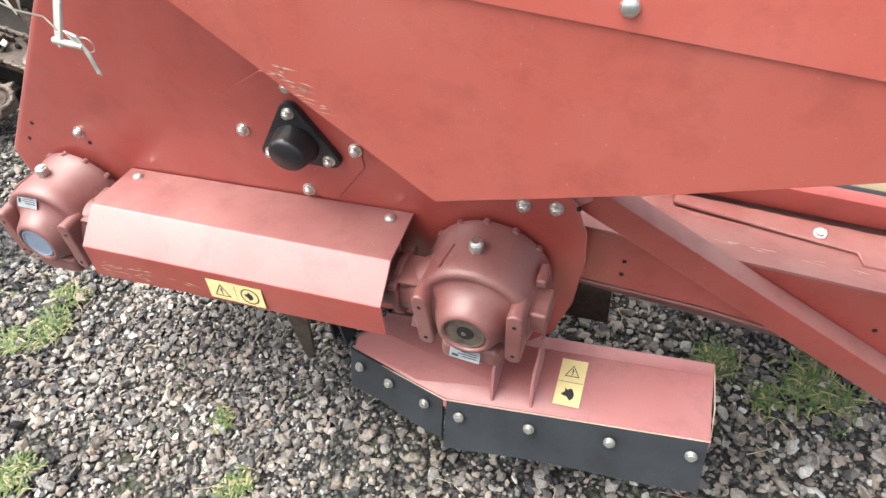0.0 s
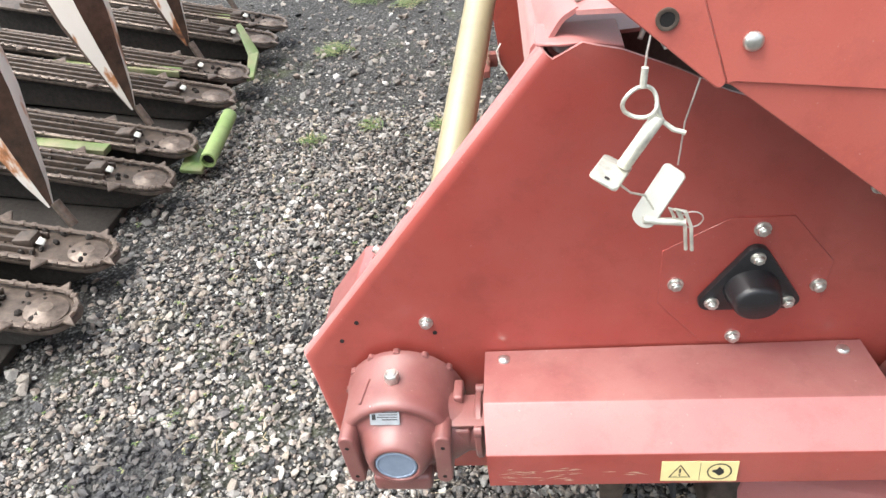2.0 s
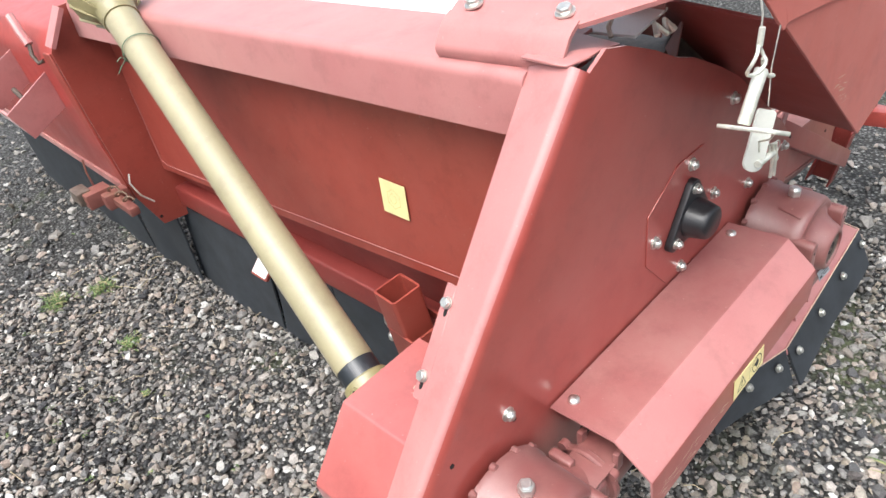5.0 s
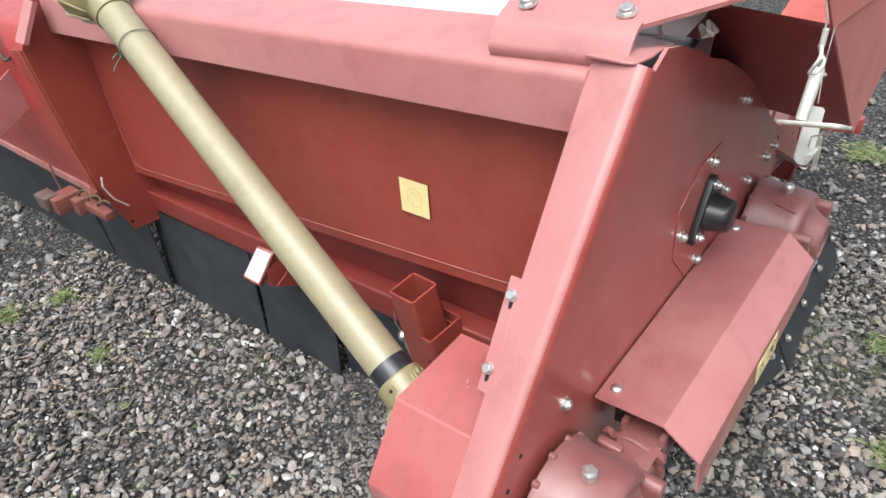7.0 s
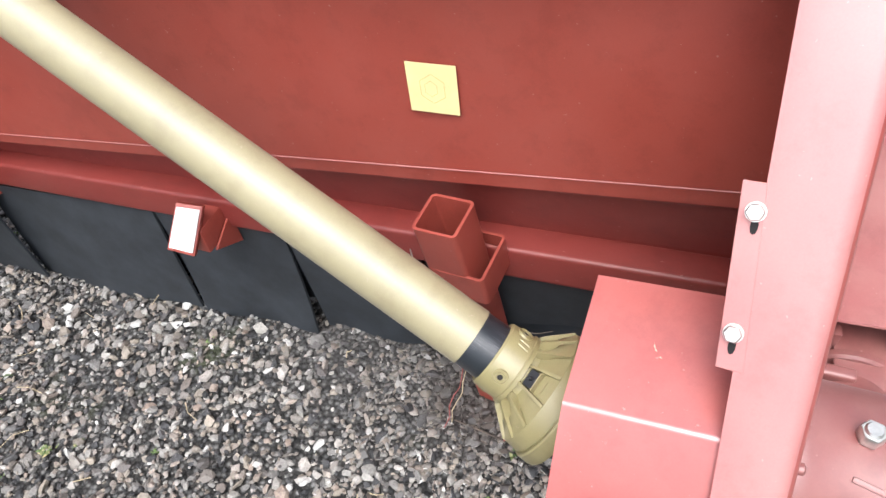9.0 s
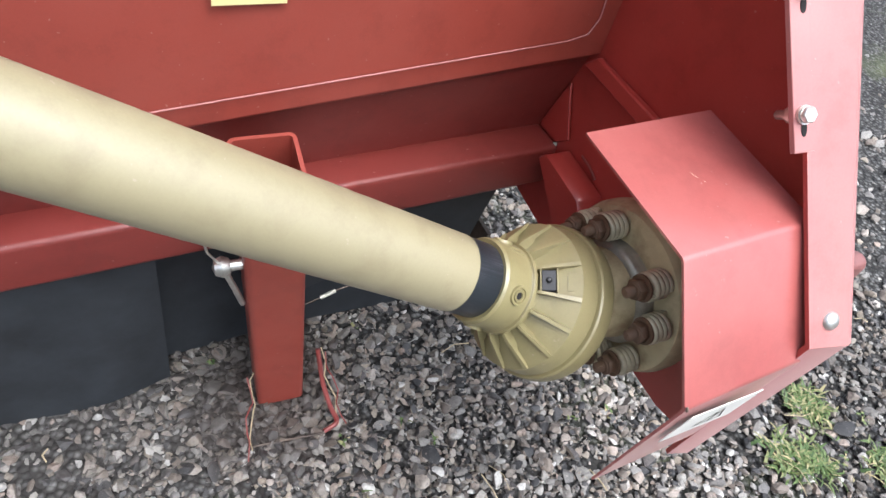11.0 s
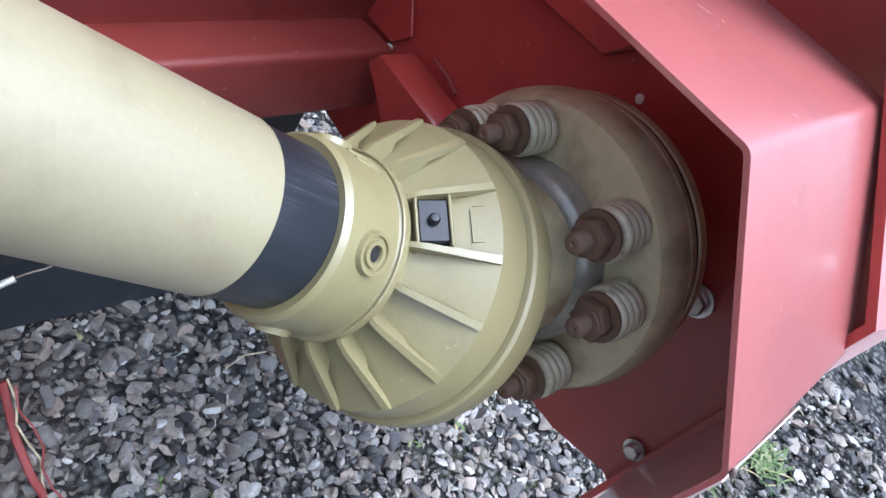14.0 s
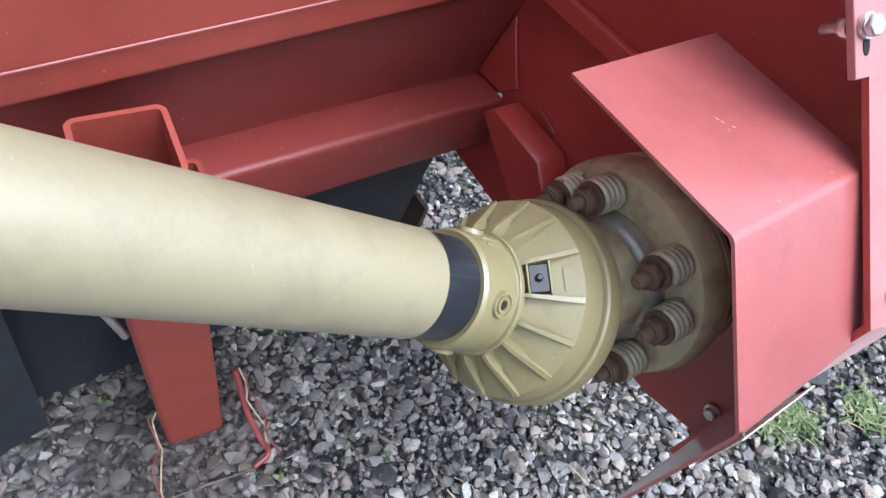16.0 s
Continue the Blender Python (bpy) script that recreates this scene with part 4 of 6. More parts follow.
# ---- hinge bracket between hood and canopy ----
hinge = part("hinge_bracket", folded([(0.262, 0.036, 1.0845), (0.213, 0.036, 1.0800), (0.203, 0.036, 1.0930), (0.221, 0.036, 1.1210), (0.240, 0.036, 1.1320)], (-0.014, 0.206, -0.006), 0.006, 0.007), RED, mower)
part("hinge_plate", skin([(0.2205, 0.243, 1.126), (0.2345, 0.033, 1.1335), (0.278, -0.060, 1.1635), (0.320, -0.150, 1.195), (0.370, -0.150, 1.235), (0.345, 0.243, 1.195)], (0.278, 0.100, 1.1560), (-0.001, 0, 0.006)), RED, hinge)
part("hinge_tongue", slab([(0.290, 0.090, 1.1000), (0.187, 0.090, 1.1015), (0.184, 0.030, 1.1020), (0.1865, 0.019, 1.1020), (0.214, 0.010, 1.1030), (0.245, 0.010, 1.1035), (0.290, 0.012, 1.0940)], (0, 0, -0.004), 0.001), RED, hinge)
for y in (0.063, 0.208):
    bolt(hinge, (0.246 - (y - 0.06) * 0.06, y, 1.1405 - (y - 0.06) * 0.02), (-0.3, 0, 1), BOLT, 10)
# loose bits in the dark slot behind the hinge
part("release_wire", sweep([(0.345, 0.055, 1.135), (0.335, 0.050, 1.118), (0.318, 0.048, 1.100), (0.312, 0.040, 1.090)], 0.0035, 8), ZINC_DULL, hinge, "bent white release wire")
part("crumpled_strap", sweep([(0.352, -0.004, 1.085), (0.362, 0.006, 1.095), (0.372, -0.006, 1.082), (0.384, 0.004, 1.094), (0.396, -0.004, 1.080), (0.400, 0.010, 1.070)], 0.0045, 6), ZINC_DULL, hinge, "crumpled grey strap")
part("inner_bracket", slab([(0.405, 0.02, 1.06), (0.415, 0.02, 1.115), (0.422, 0.09, 1.118), (0.412, 0.09, 1.06)], (0.004, 0, 0), 0.001), RED_DULL, hinge)
part("inner_bracket", slab([(0.45, 0.02, 1.00), (0.465, 0.02, 1.07), (0.49, 0.06, 1.01)], (0.004, 0, 0), 0.001), RED_DULL, hinge)

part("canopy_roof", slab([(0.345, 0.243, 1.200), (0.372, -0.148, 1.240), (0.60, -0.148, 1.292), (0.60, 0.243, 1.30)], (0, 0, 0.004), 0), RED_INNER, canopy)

# ---- hood: folded sheet shell, front wall, beam ----
def drop(y, k=0.05):
    return -k * (y - 0.08)


Y0, Y1 = 0.084, 1.640
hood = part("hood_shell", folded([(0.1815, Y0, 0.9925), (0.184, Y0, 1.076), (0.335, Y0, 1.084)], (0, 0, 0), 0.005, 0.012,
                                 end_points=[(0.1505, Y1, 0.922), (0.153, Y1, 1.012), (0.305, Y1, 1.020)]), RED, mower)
scratches("scratch", Matrix(((0, 1, 0, 0.258), (-1, 0, 0, 0.440), (0, 0, 1, 1.0655), (0, 0, 0, 1))), 0.018, 0.004, 9, hood, 51, 0.1, 0.5)
part("hood_lip_return", slab([(0.1835, Y0, 0.9930), (0.235, Y0, 1.015), (0.205, Y1, 0.945), (0.1525, Y1, 0.9225)], (0, 0, 0.004), 0), RED, hood)
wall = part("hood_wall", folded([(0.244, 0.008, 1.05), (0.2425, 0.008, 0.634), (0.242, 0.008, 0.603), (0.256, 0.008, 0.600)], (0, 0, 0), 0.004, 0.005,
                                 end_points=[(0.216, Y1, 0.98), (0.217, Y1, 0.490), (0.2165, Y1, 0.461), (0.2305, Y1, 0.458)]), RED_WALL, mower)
# sheet coloured darker to carry the shade of the recess
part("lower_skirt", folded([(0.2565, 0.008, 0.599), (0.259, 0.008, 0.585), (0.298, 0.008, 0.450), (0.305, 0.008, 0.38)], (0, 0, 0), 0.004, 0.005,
                           end_points=[(0.2310, Y1, 0.457), (0.256, Y1, 0.455), (0.275, Y1, 0.374), (0.275, Y1, 0.32)]), RED_SHADE_SOIL, wall, "dark red sheet below the wall, recess shade in its colour")
part("weld_bead", sweep([(0.2395, 0.044, 0.74), (0.2385, 0.036, 0.66), (0.2380, 0.046, 0.638), (0.2375, 0.075, 0.6305), (0.2137, 1.58, 0.494), (0.2132, 1.615, 0.503), (0.2134, 1.625, 0.60), (0.2136, 1.632, 0.74)], 0.0010, 6), RED, wall, "thin weld bead round the panel")
st_m = Matrix(((0, -0.02, -1, 0.2302), (-1, 0, 0.012, 0.470), (-0.06, 1, 0, 0.737), (0, 0, 0, 1)))
hex_pts = [(0.020 * math.cos(a), 0.023 * math.sin(a)) for a in [math.radians(30 + 60 * k) for k in range(6)]]
ys = sticker("yellow_sticker", st_m, 0.070, 0.076, YELLOW, wall, "square pale yellow sticker with faint print")
part("faint_print", raised(merged(outline_flat(hex_pts, 0.0006), outline_flat([(x * 0.5 - 0.002, y * 0.55) for x, y in hex_pts], 0.0005))), YELLOW_INK, ys, "faint yellow outline print", smooth=0)
beam = part("front_beam", block((-0.030, 0, -0.036), (0.030, 1, 0.036), 0.008, 3), RED_SHADE_SOIL, mower)
beam.matrix_basis = Matrix(((1, -0.030, 0, 0.272), (0, 1.64, 0, 0.006), (0, -0.1115, 1, 0.408), (0, 0, 0, 1)))
for y, z in ((0.60, 0.40), (0.66, 0.405)):
    link_mesh("hole", DOT, None, wall, "", axis_frame((0.246, y, z + 0.19), (-1, 0, 0)))
far_plate = part("far_side_plate", slab([(0.120, 1.645, 1.010), (0.060, 1.645, 0.90), (0.074, 1.645, 0.72), (0.103, 1.645, 0.41), (0.150, 1.645, 0.285), (0.30, 1.645, 0.27), (0.60, 1.645, 0.30), (0.60, 1.645, 0.90), (0.38, 1.645, 1.02)], (0, 0.007, 0), 0.001), RED_WALL, mower)
part("edge_flange", slab([(0.060, 1.652, 0.90), (0.074, 1.652, 0.72), (0.103, 1.652, 0.41), (0.100, 1.69, 0.41), (0.070, 1.69, 0.72), (0.055, 1.69, 0.90)], (-0.006, 0, 0), 0.001), RED_WALL, far_plate)
link_mesh("hole", DOT, None, far_plate, "", axis_frame((0.150, 1.6445, 0.315), (0, -1, 0)))
part("hinge_ear", folded([(0.118, 1.60, 1.015), (0.055, 1.60, 0.925)], (0.0, 0.05, 0), 0.012), RED, far_plate)

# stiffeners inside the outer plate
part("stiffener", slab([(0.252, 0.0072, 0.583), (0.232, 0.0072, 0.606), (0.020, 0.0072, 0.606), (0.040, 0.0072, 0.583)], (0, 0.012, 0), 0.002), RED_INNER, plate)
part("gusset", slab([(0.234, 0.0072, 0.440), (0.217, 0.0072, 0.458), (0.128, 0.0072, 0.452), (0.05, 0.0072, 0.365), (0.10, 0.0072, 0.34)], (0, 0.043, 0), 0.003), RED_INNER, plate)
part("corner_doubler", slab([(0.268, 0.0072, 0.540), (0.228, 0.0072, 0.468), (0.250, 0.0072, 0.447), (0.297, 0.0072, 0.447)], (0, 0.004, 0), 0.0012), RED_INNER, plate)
part("weld_bead", sweep([(0.268, 0.0100, 0.540), (0.248, 0.0105, 0.503), (0.229, 0.0100, 0.469)], 0.0018, 6), RED_INNER, plate)
part("weld_spot", lathe([(0, 0.004), (0.002, 0.003), (0.0025, 0)], (0.252, 0.0085, 0.440), (-0.5, 0.8, 0.3), 10), ZINC_DULL, plate)
part("weld_slot", sweep([(0.193, 0.0076, 0.468), (0.172, 0.0076, 0.466), (0.153, 0.0076, 0.459)], 0.0022, 6), RED_SHADE_SOIL, plate)
part("paint_chip", lathe([(0, 0.004), (0.0006, 0.0036), (0.0006, 0)], (0.001, 0.0070, 0.574), (0, 1, 0), 9), PAPER, plate, "pale bare chip in the paint")
bolt(plate, (-0.129, 0.0075, 0.494), (0, 1, 0), BOLT, 10, "nut")
bolt(plate, (-0.180, 0.0075, 0.354), (0, 1, 0), BOLT_SMALL, 10, "nut")

# ---- shield round the drive clutch ----
shield = part("clutch_shield", folded([(0.027, 0.046, 0.684), (-0.130, 0.046, 0.6785), (-0.2130, 0.046, 0.567), (-0.1930, 0.046, 0.372)], (0, 0, 0), 0.0028, 0.004, side=1,
                                      end_points=[(0.027, 0.205, 0.676), (-0.131, 0.205, 0.671), (-0.217, 0.205, 0.562), (-0.1975, 0.205, 0.372)]), RED_SHIELD, mower)
lab_m = Matrix(((0, -0.102, -0.9948, -0.2163), (-1, 0, 0, 0.138), (0, 0.9948, -0.102, 0.512), (0, 0, 0, 1)))
sticker("white_label", lab_m, 0.095, 0.062, PAPER, shield, "white label with a warning triangle", warning_triangle(0.005, 0.0, 0.02))
scratches("scratch", Matrix(((1, 0, -0.03, -0.060), (0, 1, -0.05, 0.130), (0.03, 0.05, 1, 0.6790), (0, 0, 0, 1))), 0.010, 0.008, 3, shield, 41, 0.4, 0.3)
# paint knocked off at the corner of the fold
part("edge_chip", lathe([(-0.0035, 0.0), (-0.002, 0.0012), (0.0, 0.0016), (0.003, 0.0012), (0.005, 0.0)], (-0.2172, 0.2035, 0.5640), (0.35, 0.3, 1), 9), WORN_STEEL, shield, "bare dark metal where paint is knocked off")
bolt(shield, (-0.128, 0.018, 0.6735), (0, 0, 1), RIVET, 0, "weld_spot").scale = (0.5, 0.5, 0.4)

# ---- parking leg ----
def square_tube(sx, sy, wall, z0, z1, r=0.009):
    """An open square tube standing along z."""
    def ring(hx, hy, rr):
        pts = []
        for cx, cy, a0 in ((hx - rr, hy - rr, 0), (-hx + rr, hy - rr, 90), (-hx + rr, -hy + rr, 180), (hx - rr, -hy + rr, 270)):
            for i in range(5):
                a = math.radians(a0 + i * 22.5)
                pts.append((cx + rr * math.cos(a), cy + rr * math.sin(a)))
        return pts
    out, inn = ring(sx / 2, sy / 2, r), ring(sx / 2 - wall, sy / 2 - wall, max(r - wall, 0.002))
    bm = bmesh.new()
    rows = [[bm.verts.new((x, y, z)) for x, y in pts] for pts, z in ((out, z0), (out, z1), (inn, z1), (inn, z0))]
    for a, b in zip(rows, rows[1:] + rows[:1]):
        for i in range(len(a)):
            j = (i + 1) % len(a)
            bm.faces.new((a[i], a[j], b[j], b[i]))
    bmesh.ops.recalc_face_normals(bm, faces=bm.faces)
    return bm


leg_m = Matrix(((0.97, 0.10, -0.103, 0.228), (-0.10, 0.97, 0.068, 0.420), (0.06, -0.08, 1.0, 0.0), (0, 0, 0, 1)))
back_to_leg = leg_m.inverted()
leg = part("parking_leg", square_tube(0.076, 0.076, 0.005, 0.002, 0.545), RED_WALL, mower, "red square tube parking leg, open at the top", leg_m)
part("leg_socket", square_tube(0.098, 0.100, 0.005, 0.388, 0.450), RED_WALL, leg, m=pose(0.010, -0.014, 0))
part("locking_pin", merged(lathe([(0, 0.007), (0.025, 0.007)], (-0.020, 0.036, 0.390), (0, 1, 0), 16), lathe([(0, 0.0), (0.003, 0.010), (0.012, 0.0135), (0.021, 0.010), (0.024, 0)], (-0.020, 0.050, 0.390), (0, 1, 0), 20)), ZINC, leg, "zinc locking pin with a round knob")
part("pin_chain", sweep([(-0.022, 0.060, 0.384), (-0.023, 0.051, 0.345), (-0.023, 0.043, 0.305)], 0.0042, 8), ZINC, leg)
part("pin_wire", sweep([(-0.020, 0.064, 0.396), (-0.022, 0.076, 0.425), (-0.014, 0.080, 0.452)], 0.0016, 6), ZINC, leg)
foot = part("foot_plate", slab([(0.300, 0.500, -0.004), (0.130, 0.500, -0.006), (0.118, 0.350, -0.006), (0.300, 0.345, -0.004)], (0, 0, -0.005), 0.001), WORN_RED, leg, "worn red steel foot plate under gravel", back_to_leg)
FOOT_RIM = [(0.215, 0.362, 0.105), (0.178, 0.362, 0.058), (0.140, 0.358, 0.034), (0.116, 0.352, 0.030), (0.112, 0.378, 0.022), (0.122, 0.440, 0.018), (0.128, 0.492, 0.016)]
part("foot_bar", sweep([(x, y, z - 0.007) for x, y, z in filleted(FOOT_RIM[4:], 0.012)], 0.0020, 8), DARK_STEEL, foot, "rusty front edge of the foot plate")
part("foot_rim", sweep(filleted(FOOT_RIM[:5], 0.012), 0.0040, 8), RED_SHADE_SOIL, foot, "bent red rim of the foot plate")
for k, (x, y) in enumerate(((0.196, 0.470), (0.186, 0.478), (0.205, 0.362), (0.200, 0.356))):
    part("torn_cord", sweep([(x - 0.010 * i + 0.006 * math.sin(i * 1.9 + k), y + (0.003 * i if y > 0.42 else -0.002 * i) + 0.004 * math.sin(i * 1.3 + k * 2), 0.115 - 0.0125 * i) for i in range(9)], 0.0011, 6), (STRAW, RED_SHADE_SOIL)[k % 2], foot, "frayed cord by the foot")
WIRE_RUN = [(0.188, 0.470, 0.290), (0.189, 0.440, 0.258), (0.190, 0.405, 0.249), (0.190, 0.371, 0.262), (0.190, 0.345, 0.273), (0.192, 0.326, 0.272), (0.196, 0.300, 0.285)]
part("safety_wire", sweep([back_to_leg @ Vector(p) for p in filleted(WIRE_RUN, 0.02)], 0.0009, 6), WORN_STEEL, leg)
part("wire_crimp", sweep([back_to_leg @ Vector(p) for p in ((0.190, 0.374, 0.2610), (0.190, 0.352, 0.2700))], 0.0030, 10), ZINC_DULL, leg)

# reflector stub on the beam
stub = part("reflector_stub", block((0.165, 0.965, 0.335), (0.250, 1.005, 0.395), 0.005), RED_WALL, mower)
part("stub_gusset", slab([(0.175, 0.958, 0.335), (0.245, 0.958, 0.372), (0.245, 0.958, 0.29)], (0, 0.005, 0), 0.001), RED_WALL, stub)
RN = Vector((-0.75, -0.35, 0.55)).normalized()
rim = [Vector((0.126, 1.014, 0.382)), Vector((0.177, 1.002, 0.443)), Vector((0.188, 0.961, 0.433)), Vector((0.135, 0.972, 0.367))]
part("reflector_back", slab([p - RN * 0.001 + (p - Vector((0.157, 0.987, 0.406))) * 0.16 for p in rim], -RN * 0.016, 0.003, 2), RED_WALL, stub)
part("reflector", slab([p + RN * 0.003 for p in rim], -RN * 0.004, 0.002, 2), WHITE, stub, "white plastic end plate")

# rubber curtain under the beam
CURTAIN = [(0.078, 0.415, 0.262, 0.30, 0.19, 0.0), (0.58, 0.853, 0.268, 0.285, 0.006, 0.0), (0.862, 1.175, 0.262, 0.268, 0.004, -0.02), (1.182, 1.690, 0.252, 0.225, 0.004, 0.0), (1.66, 2.02, 0.20, 0.205, 0.004, 0.0), (2.03, 2.45, 0.17, 0.19, 0.004, 0.0), (2.46, 3.2, 0.17, 0.18, 0.004, 0.0)]
for ya, yb, xt, xb, zb, lean in CURTAIN:
    zt = 0.385 - 0.045 * (ya + yb) / 2 if ya < 1.6 else 0.435
    part("rubber_curtain", flap_sheet((xt, ya, zt), (xt - 0.01, yb, zt - 0.02), (xb - xt, 0, zb - zt), 0.006, 0.007, 12, Vector((lean, 0, 0))), RUBBER, mower, "black rubber curtain flap reaching the gravel")
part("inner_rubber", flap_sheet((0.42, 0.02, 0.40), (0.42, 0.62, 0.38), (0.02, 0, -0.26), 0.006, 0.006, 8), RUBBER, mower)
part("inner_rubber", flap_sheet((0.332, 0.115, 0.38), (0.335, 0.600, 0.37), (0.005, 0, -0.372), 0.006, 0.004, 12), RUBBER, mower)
# unseen backing added so the slits between flaps look shaded
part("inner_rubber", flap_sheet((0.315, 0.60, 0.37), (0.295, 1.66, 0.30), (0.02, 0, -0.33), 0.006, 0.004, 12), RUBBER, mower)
part("cutter_bar", block((0.50, 0.02, 0.05), (0.78, 1.62, 0.14), 0.02, 3), DARK_STEEL, mower, "dark steel cutter bar under the hood")
part("knife_guard", slab([(0.285, 0.030, 0.21), (0.345, 0.030, 0.21), (0.325, 0.035, 0.05), (0.300, 0.035, 0.02)], (0, 0.008, 0), 0.001), DARK_STEEL, mower)

# next section of the machine past the far plate
wing = part("outer_wing", folded([(0.30, 1.655, 1.00), (0.095, 1.655, 0.96), (0.056, 1.655, 0.88), (0.076, 1.655, 0.60), (0.096, 1.655, 0.45), (0.16, 1.655, 0.44)], (0.0, 1.6, -0.03), 0.005, 0.02), RED_INNER, mower)
part("wing_rail", block((0.088, 1.66, 0.428), (0.13, 3.2, 0.456), 0.006), RED_DULL, wing, "dusty lower rail")
latch = part("latch", merged(block((0.030, 1.50, 0.335), (0.060, 1.64, 0.362), 0.005), block((0.010, 1.62, 0.325), (0.085, 1.66, 0.375), 0.006), block((-0.03, 1.66, 0.335), (0.05, 1.72, 0.385), 0.005)), WORN_RED, wing, "worn red latch with bare steel")
part("latch_handle", block((-0.045, 1.69, 0.345), (0.0, 1.76, 0.39), 0.006), WORN_STEEL, latch)
part("latch_spring", sweep([(0.045 + 0.012 * math.cos(i * 0.9), 1.50 + 0.008 * i, 0.385 + 0.012 * math.sin(i * 0.9)) for i in range(20)], 0.003, 6), RUSTY, latch)
part("latch_wire", sweep([(0.02, 1.72, 0.38), (0.018, 1.72, 0.43), (0.025, 1.725, 0.47)], 0.003, 6), WORN_RED, latch)
part("cable", sweep([(0.10, 1.60, 0.42), (0.085, 1.58, 0.40), (0.095, 1.56, 0.36), (0.12, 1.54, 0.33)], 0.003, 6), WIRE, latch)

latch.matrix_basis = Matrix.Translation((0, 0, 0.095))

# folded bracket and pull handle on the wing
wb = part("wing_bracket", merged(slab([(-0.100, 2.080, 0.770), (0.060, 2.080, 0.849), (0.080, 2.080, 0.74), (-0.060, 2.080, 0.675)], (0, 0.006, 0), 0.001),
                                 slab([(-0.090, 1.790, 0.748), (0.062, 1.805, 0.822), (0.080, 1.805, 0.71), (-0.052, 1.790, 0.655)], (0, 0.006, 0), 0.001),
                                 slab([(-0.100, 2.080, 0.768), (-0.090, 1.792, 0.746), (-0.052, 1.792, 0.657), (-0.060, 2.080, 0.677)], (0.006, 0, 0.003), 0.001)), RED, wing, "folded red sheet bracket")
part("bracket_pin", lathe([(0, 0.0), (0, 0.008), (0.16, 0.008), (0.16, 0.0)], (0.0, 1.86, 0.70), (0, 0.8, 0.25), 14), DARK_STEEL, wb)
handle = part("pull_handle", sweep([(0.050, 1.840, 0.985), (0.046, 1.800, 0.945), (0.048, 1.775, 0.912)], 0.012, 8), RED, wing)
part("handle_hook", sweep([(0.048, 1.775, 0.912), (0.040, 1.765, 0.885), (0.044, 1.750, 0.862), (0.056, 1.738, 0.868)], 0.006, 8), DARK_STEEL, handle)

# white sheet behind the hinge, and an added dark cylinder in place of clutter
part("top_sheet", slab([(0.338, 0.02, 1.086), (0.308, 1.60, 1.022), (0.42, 1.60, 1.04), (0.42, 0.02, 1.098)], (0, 0, -0.004), 0), WHITE, mower, "white sheet metal cover behind the hinge")
part("clutter_fill", lathe([(0, 0.05), (0, 0.15), (1.55, 0.15), (1.55, 0.05)], (0.52, 0.05, 0.86), (0, 1, -0.05), 28), DARK_STEEL, mower, "dark cylinder standing in for clutter under the hood")

# ---- steel arms behind the right gearbox ----
def bar(a, b, w, h, mat, parent, name, label="", edge=0.004):
    a, b = Vector(a), Vector(b)
    d = (b - a).normalized()
    side = d.cross(Vector((0, 0, 1))).normalized()
    up = side.cross(d)
    m = Matrix(((d.x, side.x, up.x, a.x), (d.y, side.y, up.y, a.y), (d.z, side.z, up.z, a.z), (0, 0, 0, 1)))
    return part(name, block((0, -w / 2, -h / 2), ((b - a).length, w / 2, h / 2), edge, 2), mat, parent, label, m)


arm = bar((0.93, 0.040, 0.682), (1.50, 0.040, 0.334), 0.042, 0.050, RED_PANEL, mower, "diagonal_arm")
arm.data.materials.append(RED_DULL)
# top faces paler: dust, and the sky's light put into the paint
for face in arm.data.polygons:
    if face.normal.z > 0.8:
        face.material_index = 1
side_arm = part("channel_arm", slab([(0.80, 0.062, 0.589), (1.46, 0.062, 0.536), (1.46, 0.062, 0.39), (1.13, 0.062, 0.445), (0.80, 0.062, 0.470)], (0, 0.008, 0), 0.001), RED_PANEL, mower)
part("channel_flange", slab([(0.80, 0.060, 0.469), (1.13, 0.060, 0.444), (1.46, 0.060, 0.389), (1.46, 0.16, 0.36), (1.10, 0.18, 0.40), (0.80, 0.16, 0.42)], (0, 0, -0.005), 0), RED_DULL, side_arm)
part("channel_top", slab([(0.80, 0.0615, 0.590), (1.46, 0.0615, 0.537), (1.46, 0.161, 0.516), (0.80, 0.161, 0.576)], (0, 0, 0.004), 0), RED_DULL, side_arm)
part("channel_end", slab([(0.80, 0.0625, 0.589), (0.80, 0.16, 0.574), (0.80, 0.16, 0.44), (0.80, 0.0625, 0.47)], (-0.004, 0, 0), 0), RED, side_arm)
for x, z in ((1.001, 0.518), (0.999, 0.487), (1.40, 0.49), (1.385, 0.465)):
    link_mesh("hole", DOT, None, side_arm, "", axis_frame((x, 0.0615, z), (0, -1, 0)) @ Matrix.Scale(0.72, 4))
bar((0.80, 0.228, 0.608), (1.60, 0.236, 0.537), 0.030, 0.046, RED_PANEL, mower, "rear_rail")
tray = part("rear_tray", slab([(0.80, 0.1615, 0.580), (1.50, 0.1615, 0.5165), (1.50, 0.246, 0.506), (0.80, 0.244, 0.570)], (0, 0, -0.005), 0.001), RED_DULL, mower, "dusty scratched red tray")
part("tray_step", slab([(1.06, 0.178, 0.557), (1.345, 0.150, 0.532), (1.350, 0.120, 0.535), (1.50, 0.118, 0.525), (1.50, 0.210, 0.512), (1.06, 0.208, 0.553)], (0, 0, 0.007), 0.002), RED_DULL, tray)
